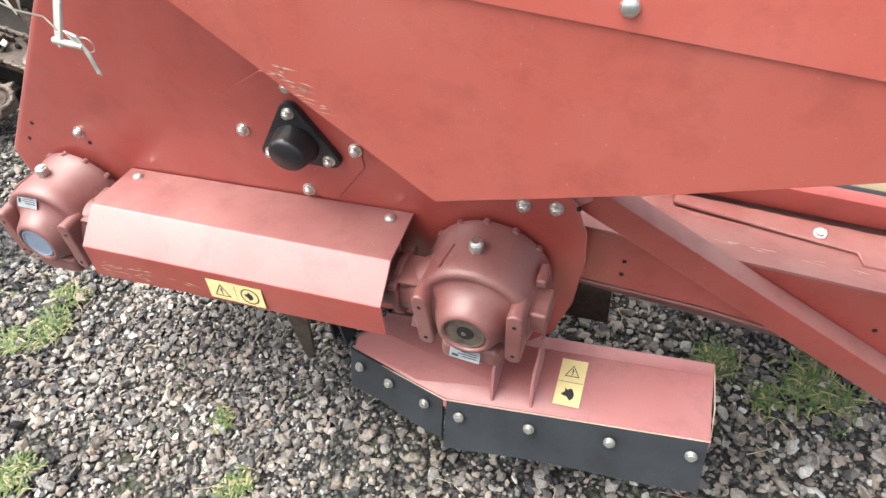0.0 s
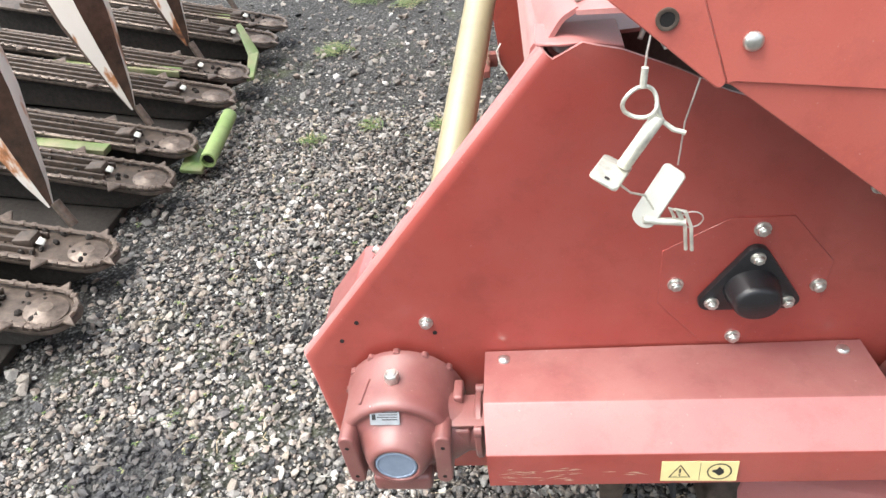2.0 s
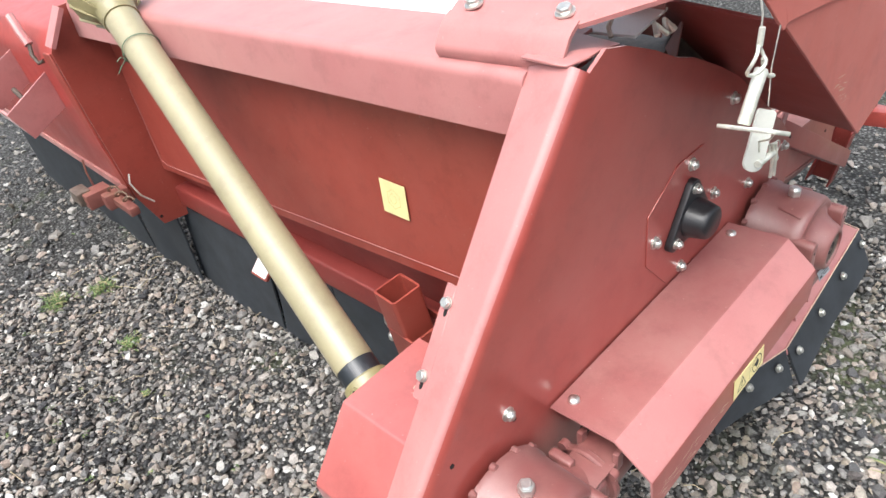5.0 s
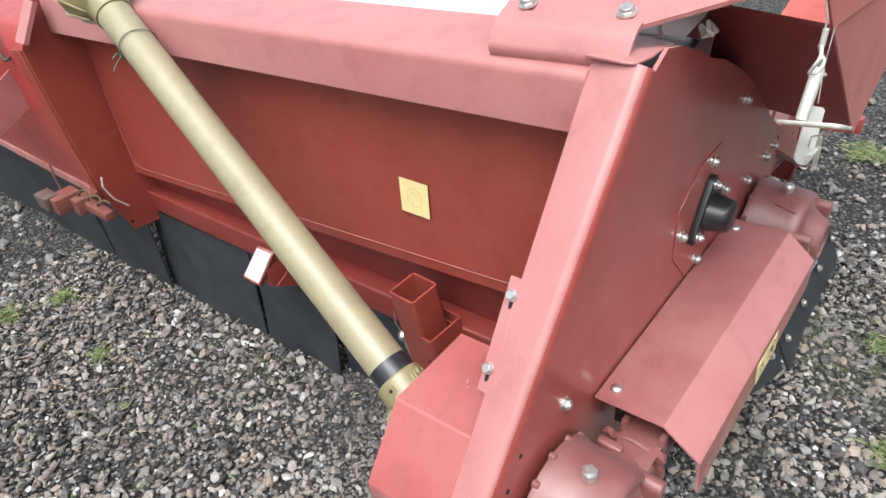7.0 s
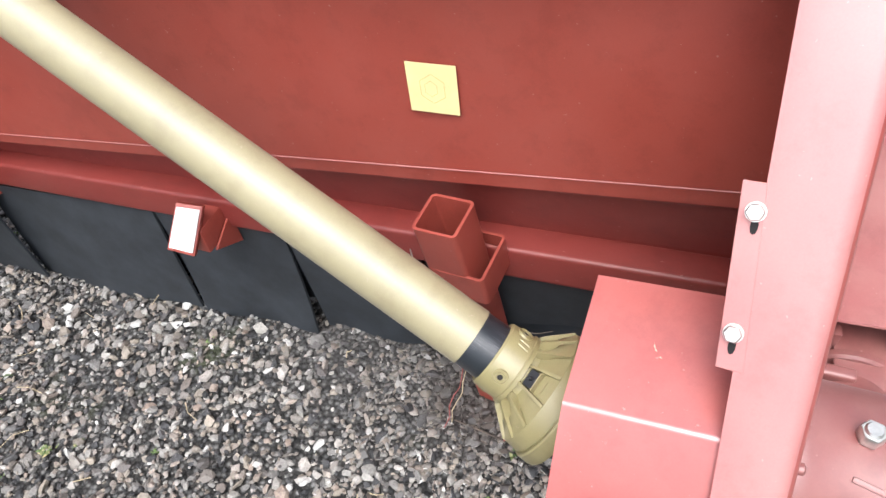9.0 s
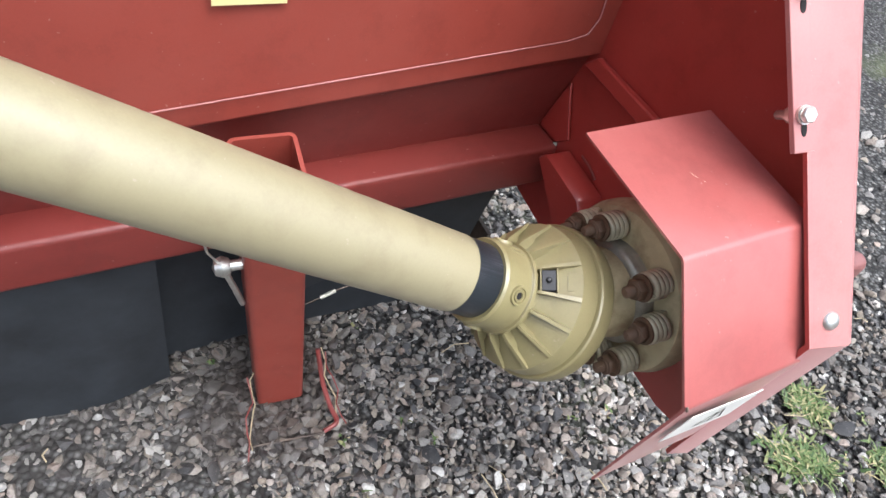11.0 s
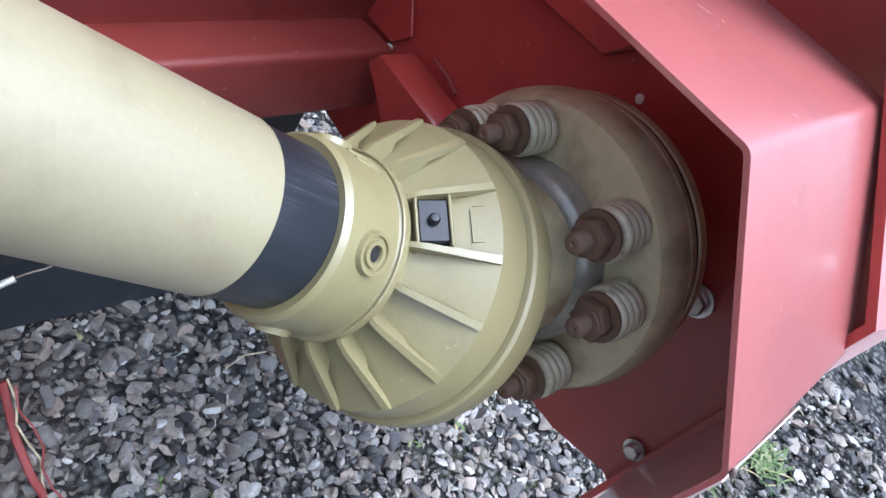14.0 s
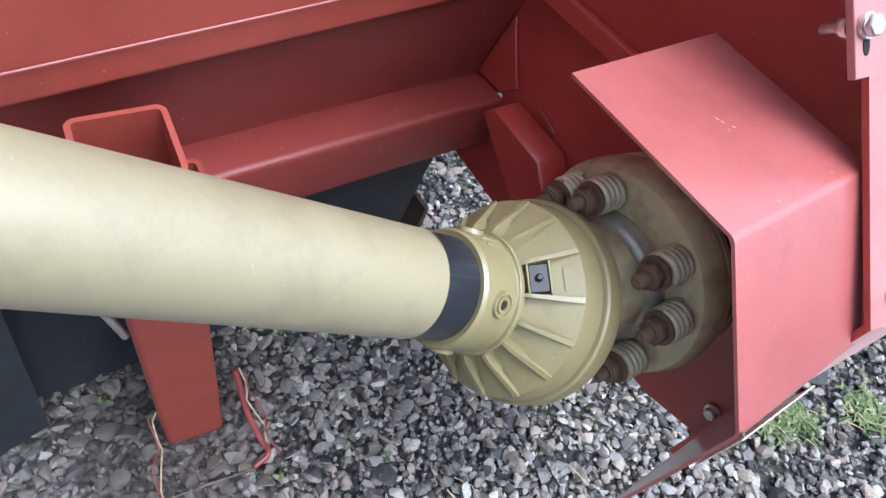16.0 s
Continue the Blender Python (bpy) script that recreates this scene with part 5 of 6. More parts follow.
scratches("scratch", Matrix(((0.996, 0, 0.09, 1.22), (0, 0.98, 0.2, 0.100), (-0.09, -0.2, 0.98, 0.5560), (0, 0, 0, 1))), 0.12, 0.004, 16, tray, 31)
bolt(tray, (1.29, 0.175, 0.5440), (-0.1, -0.3, 0.95), BOLT_SMALL)
bolt(tray, (1.43, 0.165, 0.5325), (-0.1, -0.3, 0.95), BOLT)
bar((1.00, 0.262, 0.588), (1.75, 0.270, 0.522), 0.026, 0.024, BLACK, mower, "dark_rail")
bar((1.00, 0.60, 0.568), (1.75, 0.61, 0.502), 0.64, 0.020, TAN, mower, "tan_board")
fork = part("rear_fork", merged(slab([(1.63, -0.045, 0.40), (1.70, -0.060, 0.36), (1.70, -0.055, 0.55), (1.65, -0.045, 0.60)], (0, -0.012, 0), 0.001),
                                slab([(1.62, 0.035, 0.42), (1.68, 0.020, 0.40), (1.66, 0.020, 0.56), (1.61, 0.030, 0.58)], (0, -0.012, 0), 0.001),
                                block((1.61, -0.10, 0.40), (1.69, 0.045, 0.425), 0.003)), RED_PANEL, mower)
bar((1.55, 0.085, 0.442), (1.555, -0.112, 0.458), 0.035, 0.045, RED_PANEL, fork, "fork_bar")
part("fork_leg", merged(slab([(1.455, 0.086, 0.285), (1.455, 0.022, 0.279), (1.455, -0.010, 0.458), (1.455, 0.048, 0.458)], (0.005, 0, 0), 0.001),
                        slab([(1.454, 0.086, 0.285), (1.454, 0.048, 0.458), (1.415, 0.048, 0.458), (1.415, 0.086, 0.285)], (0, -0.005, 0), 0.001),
                        slab([(1.454, 0.022, 0.279), (1.454, -0.010, 0.458), (1.415, -0.010, 0.458), (1.415, 0.022, 0.279)], (0, 0.005, 0), 0.001)), RED_SHADE_SOIL, fork)
# enlarged and pushed back from one viewpoint, to fit the camera's view
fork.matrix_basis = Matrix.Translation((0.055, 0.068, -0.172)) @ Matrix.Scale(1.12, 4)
# plate added to fill the dark gap beside the skid
part("inner_wall", slab([(0.80, 0.17, 0.46), (0.98, 0.17, 0.45), (0.98, 0.17, 0.22), (0.80, 0.17, 0.22)], (0, 0.01, 0), 0), DARK_STEEL, mower, "dark inner wall")
part("sheet_gusset", slab([(0.800, 0.012, 0.73), (0.90, 0.012, 0.70), (0.99, 0.030, 0.745), (0.99, 0.030, 0.70), (0.92, 0.012, 0.66)], (0, 0.005, 0), 0.001), RED, mower)

# ---- drive shaft with its guard, bell and friction clutch ----
shaft = thing("drive_shaft", "cream plastic guarded drive shaft with an olive bell and rusty clutch", "drive shaft")
A0 = Vector((-0.0275, 0.300, 0.5415))
AX = Vector((0.1446, 0.8675, 0.4735)).normalized()
CC = Vector((-0.050, 0.0, 0.508))

tube = part("guard_tube", lathe([(0.052, 0.0365), (0.052, 0.0380), (0.054, 0.0380), (1.10, 0.0380), (1.102, 0.036)], A0, AX, 64), PLASTIC_CREAM, shaft, "smooth cream plastic guard tube")
part("black_band", lathe([(-0.004, 0.035), (0.0, 0.0375), (0.020, 0.0375), (0.060, 0.0370), (0.061, 0.030)], n=56), BLACK_BAND, shaft, "scuffed black plastic collar", axis_frame(A0, AX))
bell = part("bell", lathe([(0.020, 0.0390), (0.021, 0.0415), (0.018, 0.0435), (-0.012, 0.0450), (-0.014, 0.0470), (-0.018, 0.0470), (-0.0195, 0.0405),
                           (-0.0270, 0.0425), (-0.0300, 0.0465), (-0.0490, 0.0758), (-0.0500, 0.0772), (-0.0700, 0.0800), (-0.0703, 0.0782), (-0.0722, 0.0782), (-0.0725, 0.0822), (-0.0745, 0.0836), (-0.088, 0.0843), (-0.093, 0.0830), (-0.094, 0.0795), (-0.052, 0.0720), (-0.0350, 0.0470), (-0.0320, 0.0390), (-0.020, 0.0380)], A0, AX, 72), PLASTIC_OLIVE, shaft, "ribbed olive-yellow plastic bell", smooth=24)
bm_frame = axis_frame(A0, AX)


def on_bell(angle, s, r):
    return bm_frame @ Vector((r * math.cos(angle), r * math.sin(angle), s))


# direction of the inspection hatch round the axis
hv = bm_frame.inverted() @ Vector((-0.057, 0.259, 0.569))
HATCH = math.atan2(hv.y, hv.x)


def fin(angle, twist=0.0):
    w = 0.0016
    bm = bmesh.new()
    prof = [(-0.018, 0.0390), (-0.0175, 0.0485), (-0.021, 0.0535), (-0.0485, 0.0782), (-0.051, 0.0765), (-0.0355, 0.0600), (-0.0345, 0.0410)]
    rows = []
    for sgn in (-1, 1):
        rows.append([bm.verts.new(on_bell(angle + sgn * w / 0.06 + twist * k, s, r)) for k, (s, r) in enumerate(prof)])
    a, b = rows
    bm.faces.new(a)
    bm.faces.new(b[::-1])
    for i in range(len(prof)):
        j = (i + 1) % len(prof)
        bm.faces.new((a[i], b[i], b[j], a[j]))
    return bevel(bm, 0.0006, 1)


step = math.radians(332.3 / 14)
for k in range(15):
    part("fin", fin(HATCH + math.radians(13.85) + step * k), PLASTIC_OLIVE, bell)
# inspection hatch: a dark square plate with a stud
hm_z = (on_bell(HATCH, -0.0325, 0.0650) - on_bell(HATCH, -0.0325, 0.05)).normalized()
slope_dir = (on_bell(HATCH, -0.046, 0.0735) - on_bell(HATCH, -0.020, 0.0450)).normalized()
tang = (on_bell(HATCH + 0.01, -0.03, 0.06) - on_bell(HATCH - 0.01, -0.03, 0.06)).normalized()
nrm = tang.cross(slope_dir).normalized()
if nrm.dot(hm_z) < 0:
    nrm = -nrm
hc = on_bell(HATCH, -0.028, 0.0525)
hm = Matrix(((slope_dir.x, tang.x, nrm.x, hc.x), (slope_dir.y, tang.y, nrm.y, hc.y), (slope_dir.z, tang.z, nrm.z, hc.z), (0, 0, 0, 1)))
hatch = part("hatch", block((-0.0072, -0.0105, -0.010), (0.0072, 0.0105, 0.0030), 0.0008, 1, hm), BLACK, bell, "black rubber inspection plug")
part("hatch_frame", merged(block((-0.0088, -0.0125, -0.009), (-0.0072, 0.0125, 0.0042), 0.0005, 1, hm), block((0.0072, -0.0125, -0.009), (0.0088, 0.0125, 0.0042), 0.0005, 1, hm)), PLASTIC_OLIVE, hatch)
part("stud", lathe([(0.003, 0.0028), (0.005, 0.0030), (0.007, 0.0018), (0.0072, 0)], hc, nrm, 14), BLACK, hatch)
part("raised_mark", merged(block((0.0185, -0.009, -0.0034), (0.0188, 0.007, -0.0008), 0, 1, hm), block((0.0260, -0.007, -0.0034), (0.0263, 0.009, -0.0008), 0, 1, hm),
                           block((0.0185, -0.0092, -0.0034), (0.0240, -0.0089, -0.0008), 0, 1, hm), block((0.0200, 0.0088, -0.0034), (0.0263, 0.0091, -0.0008), 0, 1, hm)), PLASTIC_OLIVE, bell)
# round boss with a hole on the bell's collar, four round it
rv = bm_frame.inverted() @ Vector((-0.063, 0.293, 0.565))
RING = math.atan2(rv.y, rv.x)
for k in range(4):
    a = RING + k * math.pi / 2
    c, n = on_bell(a, 0.002, 0.0438), (on_bell(a, 0.002, 0.06) - on_bell(a, 0.002, 0.04)).normalized()
    boss = part("collar_boss", lathe([(-0.001, 0.0102), (0.0024, 0.0095), (0.0024, 0.0080), (0.0010, 0.0077), (0.0010, 0.0064), (0.0026, 0.0060), (0.0026, 0.0040), (0.0, 0.0037)], c, n, 24), PLASTIC_OLIVE, bell)
    part("boss_hole", lathe([(0.0012, 0.0036), (0.0014, 0.0)], c, n, 14), HOLE, boss)

# locking tab and mould lines on the collar
tab_a = RING + math.radians(58)
part("locking_tab", merged(*[lathe([(0, 0.0016), (0.014, 0.0016)], on_bell(tab_a + da, -0.008, 0.0440), on_bell(tab_a + da + 0.10, 0.014, 0.0432) - on_bell(tab_a + da, -0.008, 0.0440), 8) for da in (0.0, 0.16)]), PLASTIC_OLIVE, bell)
part("mould_line", sweep([on_bell(RING - 0.9 + 0.11 * i, -0.0130, 0.0470) for i in range(30)], 0.0007, 6), PLASTIC_OLIVE, bell)
# yoke and joint cross inside the bell
part("yoke", merged(lathe([(-0.13, 0.030), (-0.10, 0.034), (-0.05, 0.034)], A0, AX, 28), lathe([(0.135, 0.055), (0.160, 0.050), (0.200, 0.042), (0.226, 0.034)], CC, (0, 1, 0), 36)), CLUTCH, shaft, "olive steel joint yoke")
part("bright_ring", lathe([(0.137, 0.059), (0.149, 0.059), (0.153, 0.056), (0.156, 0.050)], CC, (0, 1, 0), 40), BRIGHT, shaft, "bright worn steel ring")
# friction clutch: plates, springs, nuts
clutch = part("clutch_disc", lathe([(0.082, 0.060), (0.083, 0.090), (0.086, 0.0945), (0.095, 0.0955), (0.097, 0.0925), (0.1015, 0.0925), (0.1025, 0.0965), (0.108, 0.0970), (0.1095, 0.0945), (0.1125, 0.0945), (0.114, 0.0985), (0.125, 0.0985), (0.1345, 0.0955), (0.1372, 0.0938), (0.1380, 0.0915), (0.1380, 0.060)], CC, (0, 1, 0), 80), CLUTCH, shaft, "round olive friction clutch with rust stains", smooth=24)
for s0, s1 in ((0.0965, 0.1022), (0.1090, 0.1132)):
    part("friction_ring", lathe([(s0, 0.080), (s0, 0.0945), (s1, 0.0945), (s1, 0.080)], CC, (0, 1, 0), 64), GRIME_SHADE, clutch, "dark worn friction lining")
part("clutch_hub", lathe([(0.0, 0.045), (0.060, 0.050), (0.064, 0.072), (0.0825, 0.074)], CC, (0, 1, 0), 32), CLUTCH, clutch)
HELIX = finish(sweep([(0.0120 * math.cos(t * 2 * math.pi * 4.0 / 64), 0.0120 * math.sin(t * 2 * math.pi * 4.0 / 64), 0.0035 + t * 0.0255 / 64) for t in range(65)], 0.0041, 10), 60)
HELIX.materials.append(SPRING)
NUT = finish(merged(lathe([(0, 0.0145), (0.0025, 0.0145), (0.0025, 0.006)], n=20), hex_prism(0.0116, 0.0105, 0.0025, 0.0006), lathe([(0.0128, 0.0086), (0.0145, 0.0080), (0.0145, 0.004)], n=20)), 35)
NUT.materials.append(RUSTY)
THREAD = finish(lathe([(0, 0.0054)] + [(0.0013 * i, 0.0059 if i % 2 else 0.0044) for i in range(1, 12)] + [(0.0158, 0.0040), (0.0160, 0.0018), (0.0145, 0.0)], n=20), 20)
THREAD.materials.append(RUSTY)
CORE = finish(lathe([(0, 0.0092), (0.030, 0.0092)], n=20), 40)
CORE.materials.append(RUSTY)
for deg in (34, 62, 124, 158, 214, 246, 304, 336):
    a = math.radians(deg)
    m = axis_frame(CC + Vector((0.077 * math.cos(a), 0.1375, 0.077 * math.sin(a))), (0, 1, 0)) @ pose(0, 0, 0, 0, 0, deg * 3) @ Matrix.Scale(0.90, 4, (0, 0, 1))
    s = link_mesh("spring", HELIX, None, clutch, "worn coil spring", m)
    link_mesh("spring_core", CORE, None, s)
    link_mesh("nut", NUT, None, s, "rusty nut", pose(0, 0, 0.0320))
    link_mesh("thread", THREAD, None, s, "rusty thread end", pose(0, 0, 0.0420))
# far end: second bell lying over the hood edge, and a twine round the tube
A1 = A0 + AX * 1.04
far_bell = part("far_bell", lathe([(-0.01, 0.0415), (0.025, 0.044), (0.03, 0.046), (0.075, 0.078), (0.10, 0.081), (0.102, 0.078), (0.07, 0.06)], A1, AX, 48), PLASTIC_OLIVE, shaft, "ribbed olive-yellow plastic bell")
for k in range(12):
    a = k * math.pi / 6
    f1 = axis_frame(A1, AX)
    p = [f1 @ Vector((r * math.cos(a), r * math.sin(a), s)) for s, r in ((0.02, 0.046), (0.03, 0.056), (0.075, 0.084), (0.085, 0.080))]
    tg = AX.cross(p[1] - A1).normalized() * 0.0016
    part("fin", slab([q - tg for q in p], tg * 2, 0), PLASTIC_OLIVE, far_bell)
T0 = A0 + AX * 0.93
tf = axis_frame(T0, AX)
part("twine", sweep([tf @ Vector((0.0418 * math.cos(i * 0.26), 0.0418 * math.sin(i * 0.26), 0.004 * math.sin(i * 0.5))) for i in range(24)], 0.0012, 6, True), TWINE, shaft, "thin green twine tied round the tube")
ks = Vector((-0.889, 0.325, -0.324)).normalized()
kn = T0 + ks * 0.0425
for ends in (((0.010, -0.004, 0.012), (0.024, -0.010, 0.010)), ((0.012, 0.004, -0.008), (0.026, 0.002, -0.018)), ((0.004, -0.010, 0.012), (0.006, -0.022, 0.020))):
    part("twine_end", sweep([kn - ks * 0.001, kn + ks * ends[0][0] + Vector((0, ends[0][1], ends[0][2])), kn + ks * ends[1][0] + Vector((0, ends[1][1], ends[1][2]))], 0.0013, 6), TWINE, shaft)
part("twine_knot", lathe([(-0.004, 0.0), (-0.003, 0.0035), (0.003, 0.0038), (0.005, 0.0)], kn, AX, 10), TWINE, shaft)

# ---- hitch pins hanging on wires from the canopy corner ----
pin = thing("hitch_pin", "zinc hitch pin with a wire ring hanging on a steel wire", "pin")
PT, PB = Vector((0.300, -0.163, 1.088)), Vector((0.268, -0.164, 1.034))
d = (PB - PT).normalized()
part("pin_rod", lathe([(0, 0.006), (0.002, 0.0075), (0.062, 0.0075), (0.064, 0.006)], PT, d, 20), ZINC_DULL, pin)
ln = Vector((0.455, 0.104, 0.884)).normalized()
pl = part("pin_lug", slab([(0.2305, -0.206, 1.0543), (0.2335, -0.211, 1.0535), (0.2520, -0.2215, 1.0450), (0.2560, -0.2190, 1.0430), (0.2805, -0.148, 1.0220), (0.2780, -0.1445, 1.0230), (0.2550, -0.1385, 1.0340), (0.2510, -0.1410, 1.0363)], -ln * 0.005, 0.001), ZINC_DULL, pin)
link_mesh("hole", DOT, None, pl, "", axis_frame(Vector((0.246, -0.207, 1.0465)) + ln * 0.0004, ln) @ Matrix.Scale(0.55, 4))
part("loose_cord", sweep([PB + Vector((-0.010, -0.040, 0.004)), PB + Vector((0.004, -0.030, -0.014)), PB + Vector((0.022, -0.012, -0.030)), Vector((0.300, -0.174, 0.985))], 0.0012, 6), ZINC_DULL, pin)
rc = Vector((0.280, -0.164, 1.104))
part("pin_ring", sweep([rc + Vector((0.0165 * math.cos(i * 0.262), 0.004 * math.sin(i * 0.5), 0.0165 * math.sin(i * 0.262))) for i in range(24)], 0.0022, 8, True), ZINC_DULL, pin)
part("ring_tail", sweep([rc + Vector((0.0165, 0, -0.003)), rc + Vector((0.022, 0, -0.020)), rc + Vector((0.034, -0.002, -0.030)), rc + Vector((0.046, -0.003, -0.034))], 0.0026, 8), ZINC_DULL, pin)
part("wire", sweep([rc + Vector((0.002, 0, 0.016)), rc + Vector((0.004, 0.002, 0.05)), Vector((0.292, -0.148, 1.19))], 0.0011, 6), WIRE, pin)
part("wire_crimp", lathe([(0, 0.0035), (0.020, 0.0035)], rc + Vector((0.002, 0, 0.016)), (0.05, 0, 1), 12), ZINC_DULL, pin)
tag = thing("locking_peg", "pale flat zinc tag with spring clip hanging on wire", "peg")
TT, TB = Vector((0.321, -0.168, 1.030)), Vector((0.288, -0.172, 0.966))
d = (TB - TT).normalized()
xs = Vector((0.72, -0.60, -0.35))
xs = (xs - d * xs.dot(d)).normalized()
yn = d.cross(xs)
if yn.y > 0:
    yn = -yn
peg_pts = [TT + d * (0.036 + (0.028 + 0.011 * math.sin(math.radians(a * 22.5))) * 1) + xs * 0.0135 * math.cos(math.radians(a * 22.5)) for a in range(9)]
peg_pts += [TT + d * 0.003 - xs * 0.0130, TT - xs * 0.0095, TT + xs * 0.0095, TT + d * 0.003 + xs * 0.0130]
peg = part("peg_plate", slab([p + yn * 0.002 for p in peg_pts], -yn * 0.004, 0.0008), PEG, tag)
link_mesh("hole", DOT, None, peg, "", axis_frame(TT + d * 0.010 + yn * 0.0016, yn) @ Matrix.Scale(0.5, 4))
part("wire", sweep([TT + Vector((0.001, 0, 0.004)), TT + Vector((0.004, 0.004, 0.05)), Vector((0.335, -0.163, 1.125))], 0.0009, 6), WIRE, tag)
part("cross_pin", lathe([(0, 0.0042), (0.044, 0.0042)], TB + Vector((0.002, -0.006, 0.008)), (1, 0, -0.12), 14), ZINC_DULL, tag)
clip = [TB + Vector((0.040, -0.008, 0.010)), TB + Vector((0.034, -0.008, 0.022)), TB + Vector((0.044, -0.008, 0.018)), TB + Vector((0.052, -0.008, -0.002)), TB + Vector((0.056, -0.008, -0.034))]
part("spring_clip", merged(sweep(clip, 0.0020, 8), sweep([p + Vector((-0.006, 0.002, 0)) for p in clip], 0.0020, 8)), ZINC_DULL, tag)
part("clip_wire", sweep([TB + Vector((0.052 + 0.012 * math.cos(i * 0.3), -0.006, 0.006 + 0.010 * math.sin(i * 0.3))) for i in range(20)], 0.0008, 5, True), WIRE, tag)

# ---- corn header lying beside the mower ----
header = thing("corn_header", "dirty dark steel corn header with worn orange snouts on gravel", "harvester header")


LINK = finish(block((-0.011, -0.008, -0.004), (0.011, 0.008, 0.009), 0.002, 1), 35)
LINK.materials.append(WORN_STEEL)


def gathering_bar(y, x, z, seed, pitch=0.24):
    """One gathering chain: a sloping dirty deck with a rounded nose, chain, fingers and a dark keel below."""
    rng = random.Random(seed)
    L, w = 1.5, 0.092

    def at(s, side, lift=0.0):
        """A place s metres back along the deck from the sprocket centre."""
        return Vector((x - 0.07 - s, y + side, z + pitch * s + lift))

    loop = [at(L, -w)] + [at(-w * math.cos(a), w * math.sin(a)) for a in [math.radians(-90 + i * 15) for i in range(13)]] + [at(L, w)]
    deck = part("chain_deck", slab(loop, (0.004, 0, -0.016), 0.003, 2), DARK_STEEL, header)
    keel = [at(-0.07, -0.055, -0.016), at(L, -0.055, -0.016), at(L, -0.05, -0.20), at(0.30, -0.05, -0.145), at(0.10, -0.05, -0.125)]
    part("keel", slab(keel, (0, 0.11, 0), 0.006), SHADED_SOIL, deck, "dirty underside casing, near black for the shade there")
    part("sprocket", lathe([(0, 0.064), (0.006, 0.064), (0.008, 0.054), (0.010, 0.052), (0.013, 0.026), (0.017, 0.022), (0.018, 0)], at(0, 0), (pitch, 0, 1), 28), WORN_STEEL, deck)
    path = [at(1.2 - 0.08 * i, -w * 0.92, 0.012) for i in range(16)] + [at(-w * 0.95 * math.cos(a), w * 0.92 * math.sin(a), 0.012) for a in [math.radians(-75 + i * 15) for i in range(11)]] + [at(0.08 * i, w * 0.92, 0.012) for i in range(16)]
    part("chain", sweep(path, 0.0085, 6), WORN_STEEL, deck)
    for i in range(0, len(path) - 1):
        a, b = path[i], path[i + 1]
        for k in range(2 if (b - a).length > 0.05 else 1):
            c = a.lerp(b, (k + 0.5) / 2)
            if rng.random() < 0.8:
                link_mesh("chain_link", LINK, None, deck, "", axis_frame(c + Vector((0, 0, rng.uniform(-0.003, 0.001))), (pitch, 0, 1)) @ pose(0, 0, 0, 0, 0, rng.uniform(-14, 14)))
    for k in range(6):
        s, side = 0.02 + 0.23 * k + rng.uniform(0, 0.06), (1 if k % 2 else -1)
        p = at(s, side * w * 0.95, 0.014)
        part("finger", slab([p, p + Vector((-0.055, 0, 0.013)), p + Vector((-0.030, side * 0.055, 0.006))], (0, 0, 0.010), 0.002), WORN_STEEL, deck)
    nose = at(-w, 0.0, 0.012)
    part("finger", slab([nose + Vector((-0.02, -0.05, 0)), nose + Vector((-0.01, -0.015, 0)), nose + Vector((0.030, -0.060, -0.008))], (0, 0, 0.010), 0.002), WORN_STEEL, deck)
    part("finger", slab([nose + Vector((-0.10, 0.085, 0.016)), nose + Vector((-0.06, 0.085, 0.010)), nose + Vector((-0.075, 0.125, 0.014))], (0, 0, 0.010), 0.002), WORN_STEEL, deck)
    for side in (-0.045, 0.0, 0.045):
        part("inner_rail", block((0, -0.006, 0), (1.2, 0.006, 0.022), 0.002, 1, Matrix.Translation(at(1.32, side, 0.0)) @ pose(0, 0, 0, 0, math.degrees(math.atan(pitch)), 0)), DARK_STEEL, deck)
    part("latch_plate", slab([at(0.158, -0.016, 0.018), at(0.132, -0.018, 0.016), at(0.128, 0.002, 0.026), at(0.150, 0.006, 0.030)], (0, 0, 0.008), 0.002), PEG, deck, "bright bare steel lug")
    part("tension_box", block((-0.035, -0.03, 0), (0.035, 0.03, 0.03), 0.006, 2, Matrix.Translation(at(0.20, 0.005, 0.002))), DARK_STEEL, deck)


def snout(y, x, z):
    tip = Vector((x, y, z))
    up = Vector((-0.22, 0.18, 0.95)).normalized()
    m = axis_frame(tip, up)
    bm = bmesh.new()
    rows = []
    for s, hw, hd in ((0.0, 0.010, 0.012), (0.10, 0.040, 0.045), (0.40, 0.105, 0.12), (0.80, 0.145, 0.19), (1.2, 0.16, 0.22)):
        rows.append([bm.verts.new(m @ Vector((hw * cx, hd * cy, s))) for cx, cy in ((1, 0.2), (0.45, 0.9), (-0.55, 0.9), (-1, 0.2), (-0.8, -0.8), (0.8, -0.8))])
    for a, b in zip(rows, rows[1:]):
        for i in range(6):
            bm.faces.new((a[i], a[(i + 1) % 6], b[(i + 1) % 6], b[i])).material_index = i % 2
    bm.faces.new(rows[0])
    bm.faces.new(rows[-1])
    ob = part("snout", bevel(bm, 0.006, 2), SNOUT, header, "raised divider snout with worn orange and white paint")
    ob.data.materials.append(SNOUT_DARK)


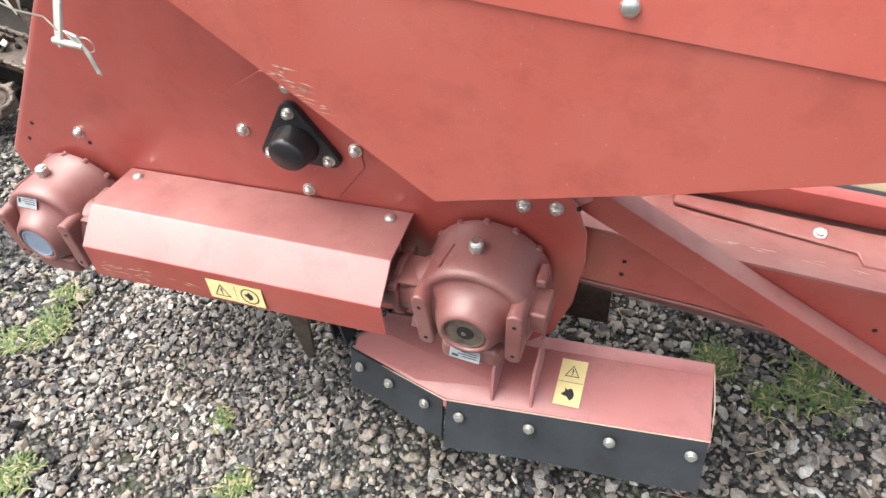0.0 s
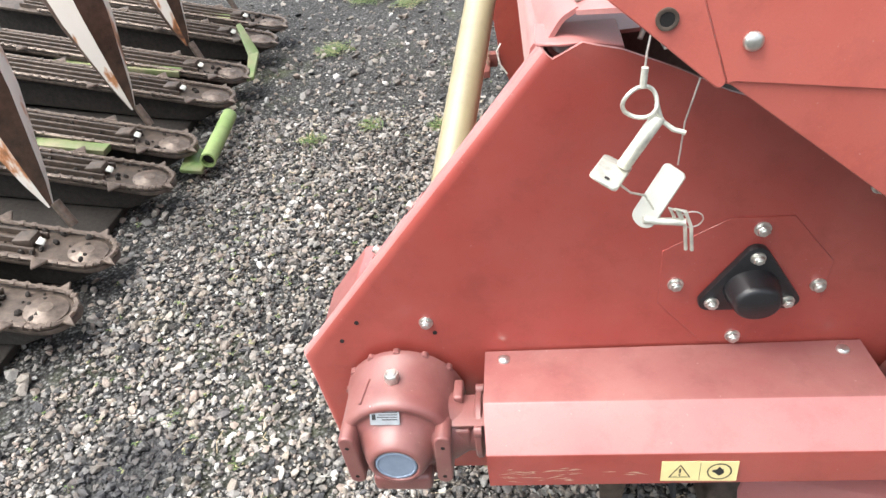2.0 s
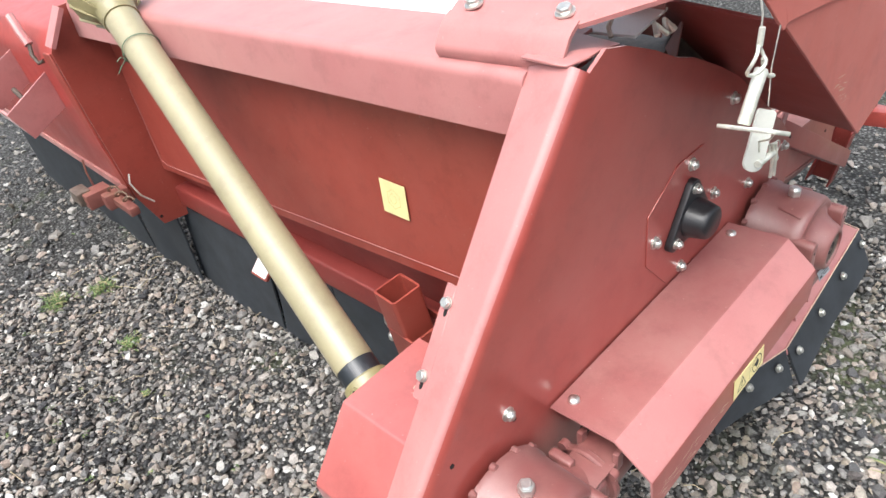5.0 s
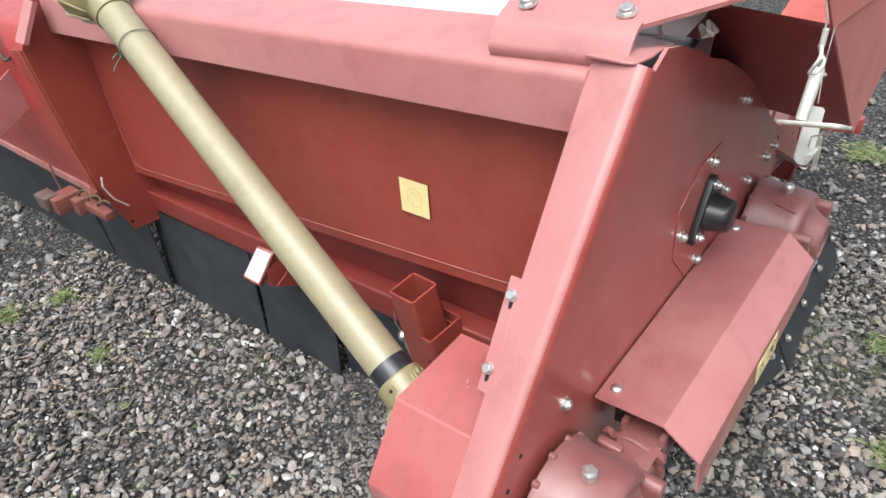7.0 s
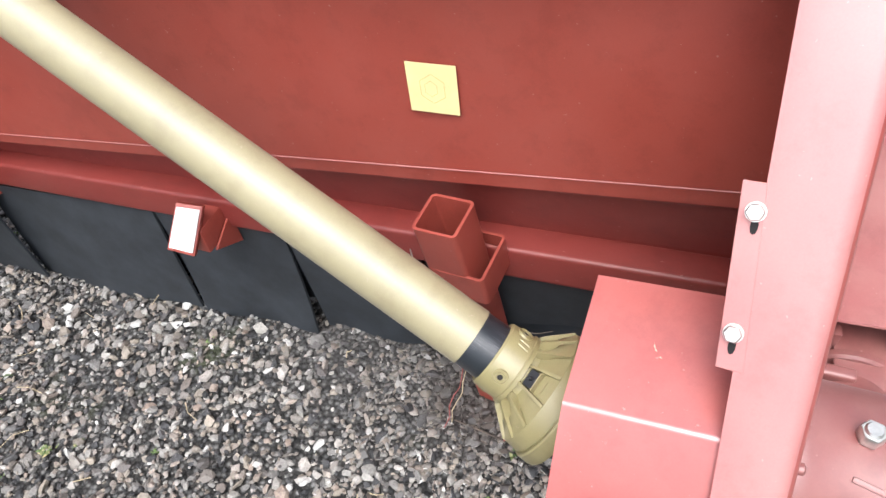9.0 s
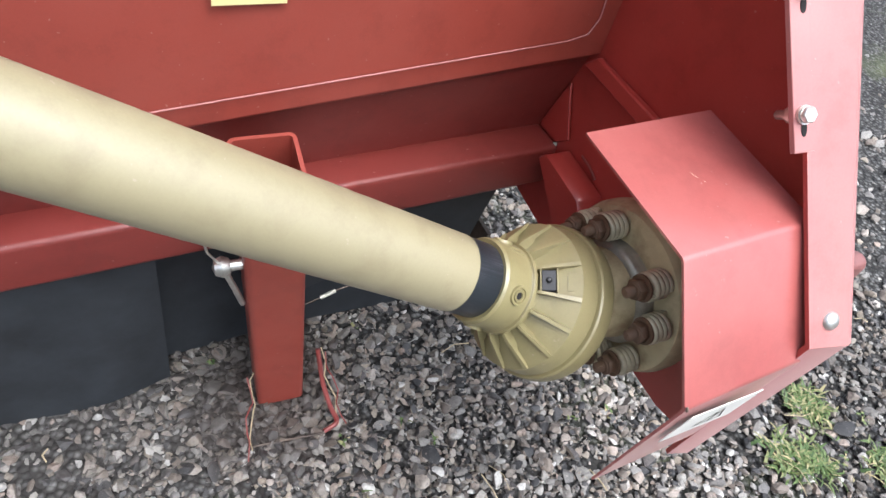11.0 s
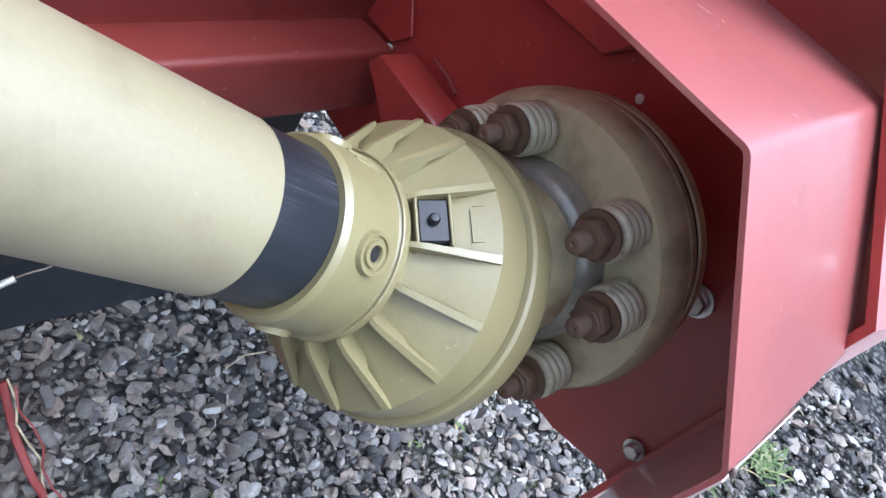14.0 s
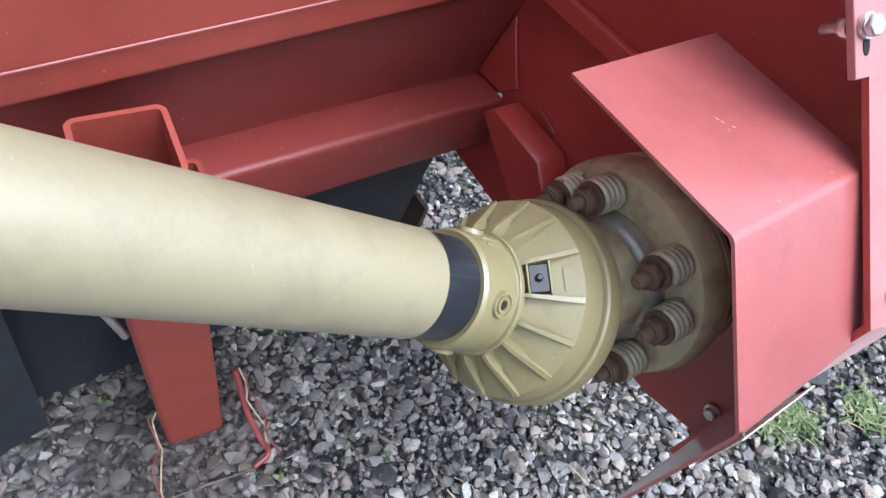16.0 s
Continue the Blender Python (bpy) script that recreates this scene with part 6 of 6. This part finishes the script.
for k in range(4):
    gathering_bar(0.67 + 0.77 * k, -1.240, 0.135, k)
    gathering_bar(0.965 + 0.765 * k, -1.255, 0.135, k + 10)
    snout(1.09 + 0.775 * k, -1.48 - 0.05 * k, 0.25)
    part("snout_hinge", lathe([(0, 0.0), (0, 0.018), (0.10, 0.018), (0.10, 0.0)], (-1.43 - 0.05 * k, 1.09 + 0.775 * k, 0.17), (-0.35, 0.10, 0.9), 16), WORN_STEEL, header)
gt = part("green_tube", lathe([(0, 0.026), (0.0, 0.034), (0.42, 0.034), (0.42, 0.026), (0.30, 0.026), (0.02, 0.026)], (-1.165, 1.66, 0.085), (-0.10, 1, 0.02), 28, True), GREEN_LIGHT, header, "bright green open tube end")
part("tube_inside", lathe([(0.025, 0.0265), (0.026, 0.0)], (-1.165, 1.66, 0.085), (-0.10, 1, 0.02), 24), HOLE, gt, "black disc for the shade inside the tube")
part("green_plate", slab([(-1.27, 1.60, 0.085), (-1.19, 1.62, 0.06), (-1.20, 1.80, 0.06), (-1.30, 1.80, 0.09)], (0, 0, -0.02), 0.003), GREEN_PAINT, header)
part("green_arm", slab([(-1.235, 2.45, 0.10), (-1.20, 2.47, 0.10), (-1.26, 2.78, 0.12), (-1.31, 2.74, 0.12)], (0, 0, 0.02), 0.003), GREEN_PAINT, header)
part("green_arm", slab([(-1.31, 2.74, 0.12), (-1.26, 2.78, 0.12), (-1.40, 2.98, 0.22), (-1.42, 2.95, 0.22)], (0, 0, 0.02), 0.003), GREEN_PAINT, header)
part("deck_floor", slab([(-1.45, 0.45, 0.03), (-2.75, 0.45, 0.25), (-2.75, 3.7, 0.25), (-1.45, 3.7, 0.03)], (0, 0, -0.03), 0.003), SHADED_SOIL, header, "dirty deck between the rows, near black for their shade")
def build_clods():
    """Caked soil and chaff lying on the decks and packed between the rows."""
    rng = random.Random(33)
    bits = []
    for row in range(8):
        y = (0.67 + 0.77 * (row // 2)) if row % 2 == 0 else (0.965 + 0.765 * (row // 2))
        for _ in range(46):
            s = abs(rng.gauss(0, 0.42))
            r = rng.uniform(0.004, 0.013)
            c = Vector((-1.31 - s, y + rng.uniform(-0.09, 0.09), 0.137 + 0.24 * s + r * 0.2))
            a = Vector((rng.uniform(-1, 1), rng.uniform(-1, 1), rng.uniform(0.4, 1)))
            bits.append(lathe([(-r * 0.7, 0.0), (-r * 0.5, r * 0.8), (r * 0.1, r * 1.1), (r * 0.5, r * 0.6), (r * 0.7, 0.0)], c, a, 6))
    ob = part("caked_soil", merged(*bits), SHADED_SOIL, None, smooth=0)
    tagged(ob, "dark lumps of soil and chaff caked on the header", "soil", kind="stuff")


build_clods()
for k in range(4):
    y = 0.80 + 0.81 * k
    bar((-1.55, y, 0.19), (-2.2, y, 0.30), 0.07, 0.03, GREEN_PAINT, header, "green_bar")
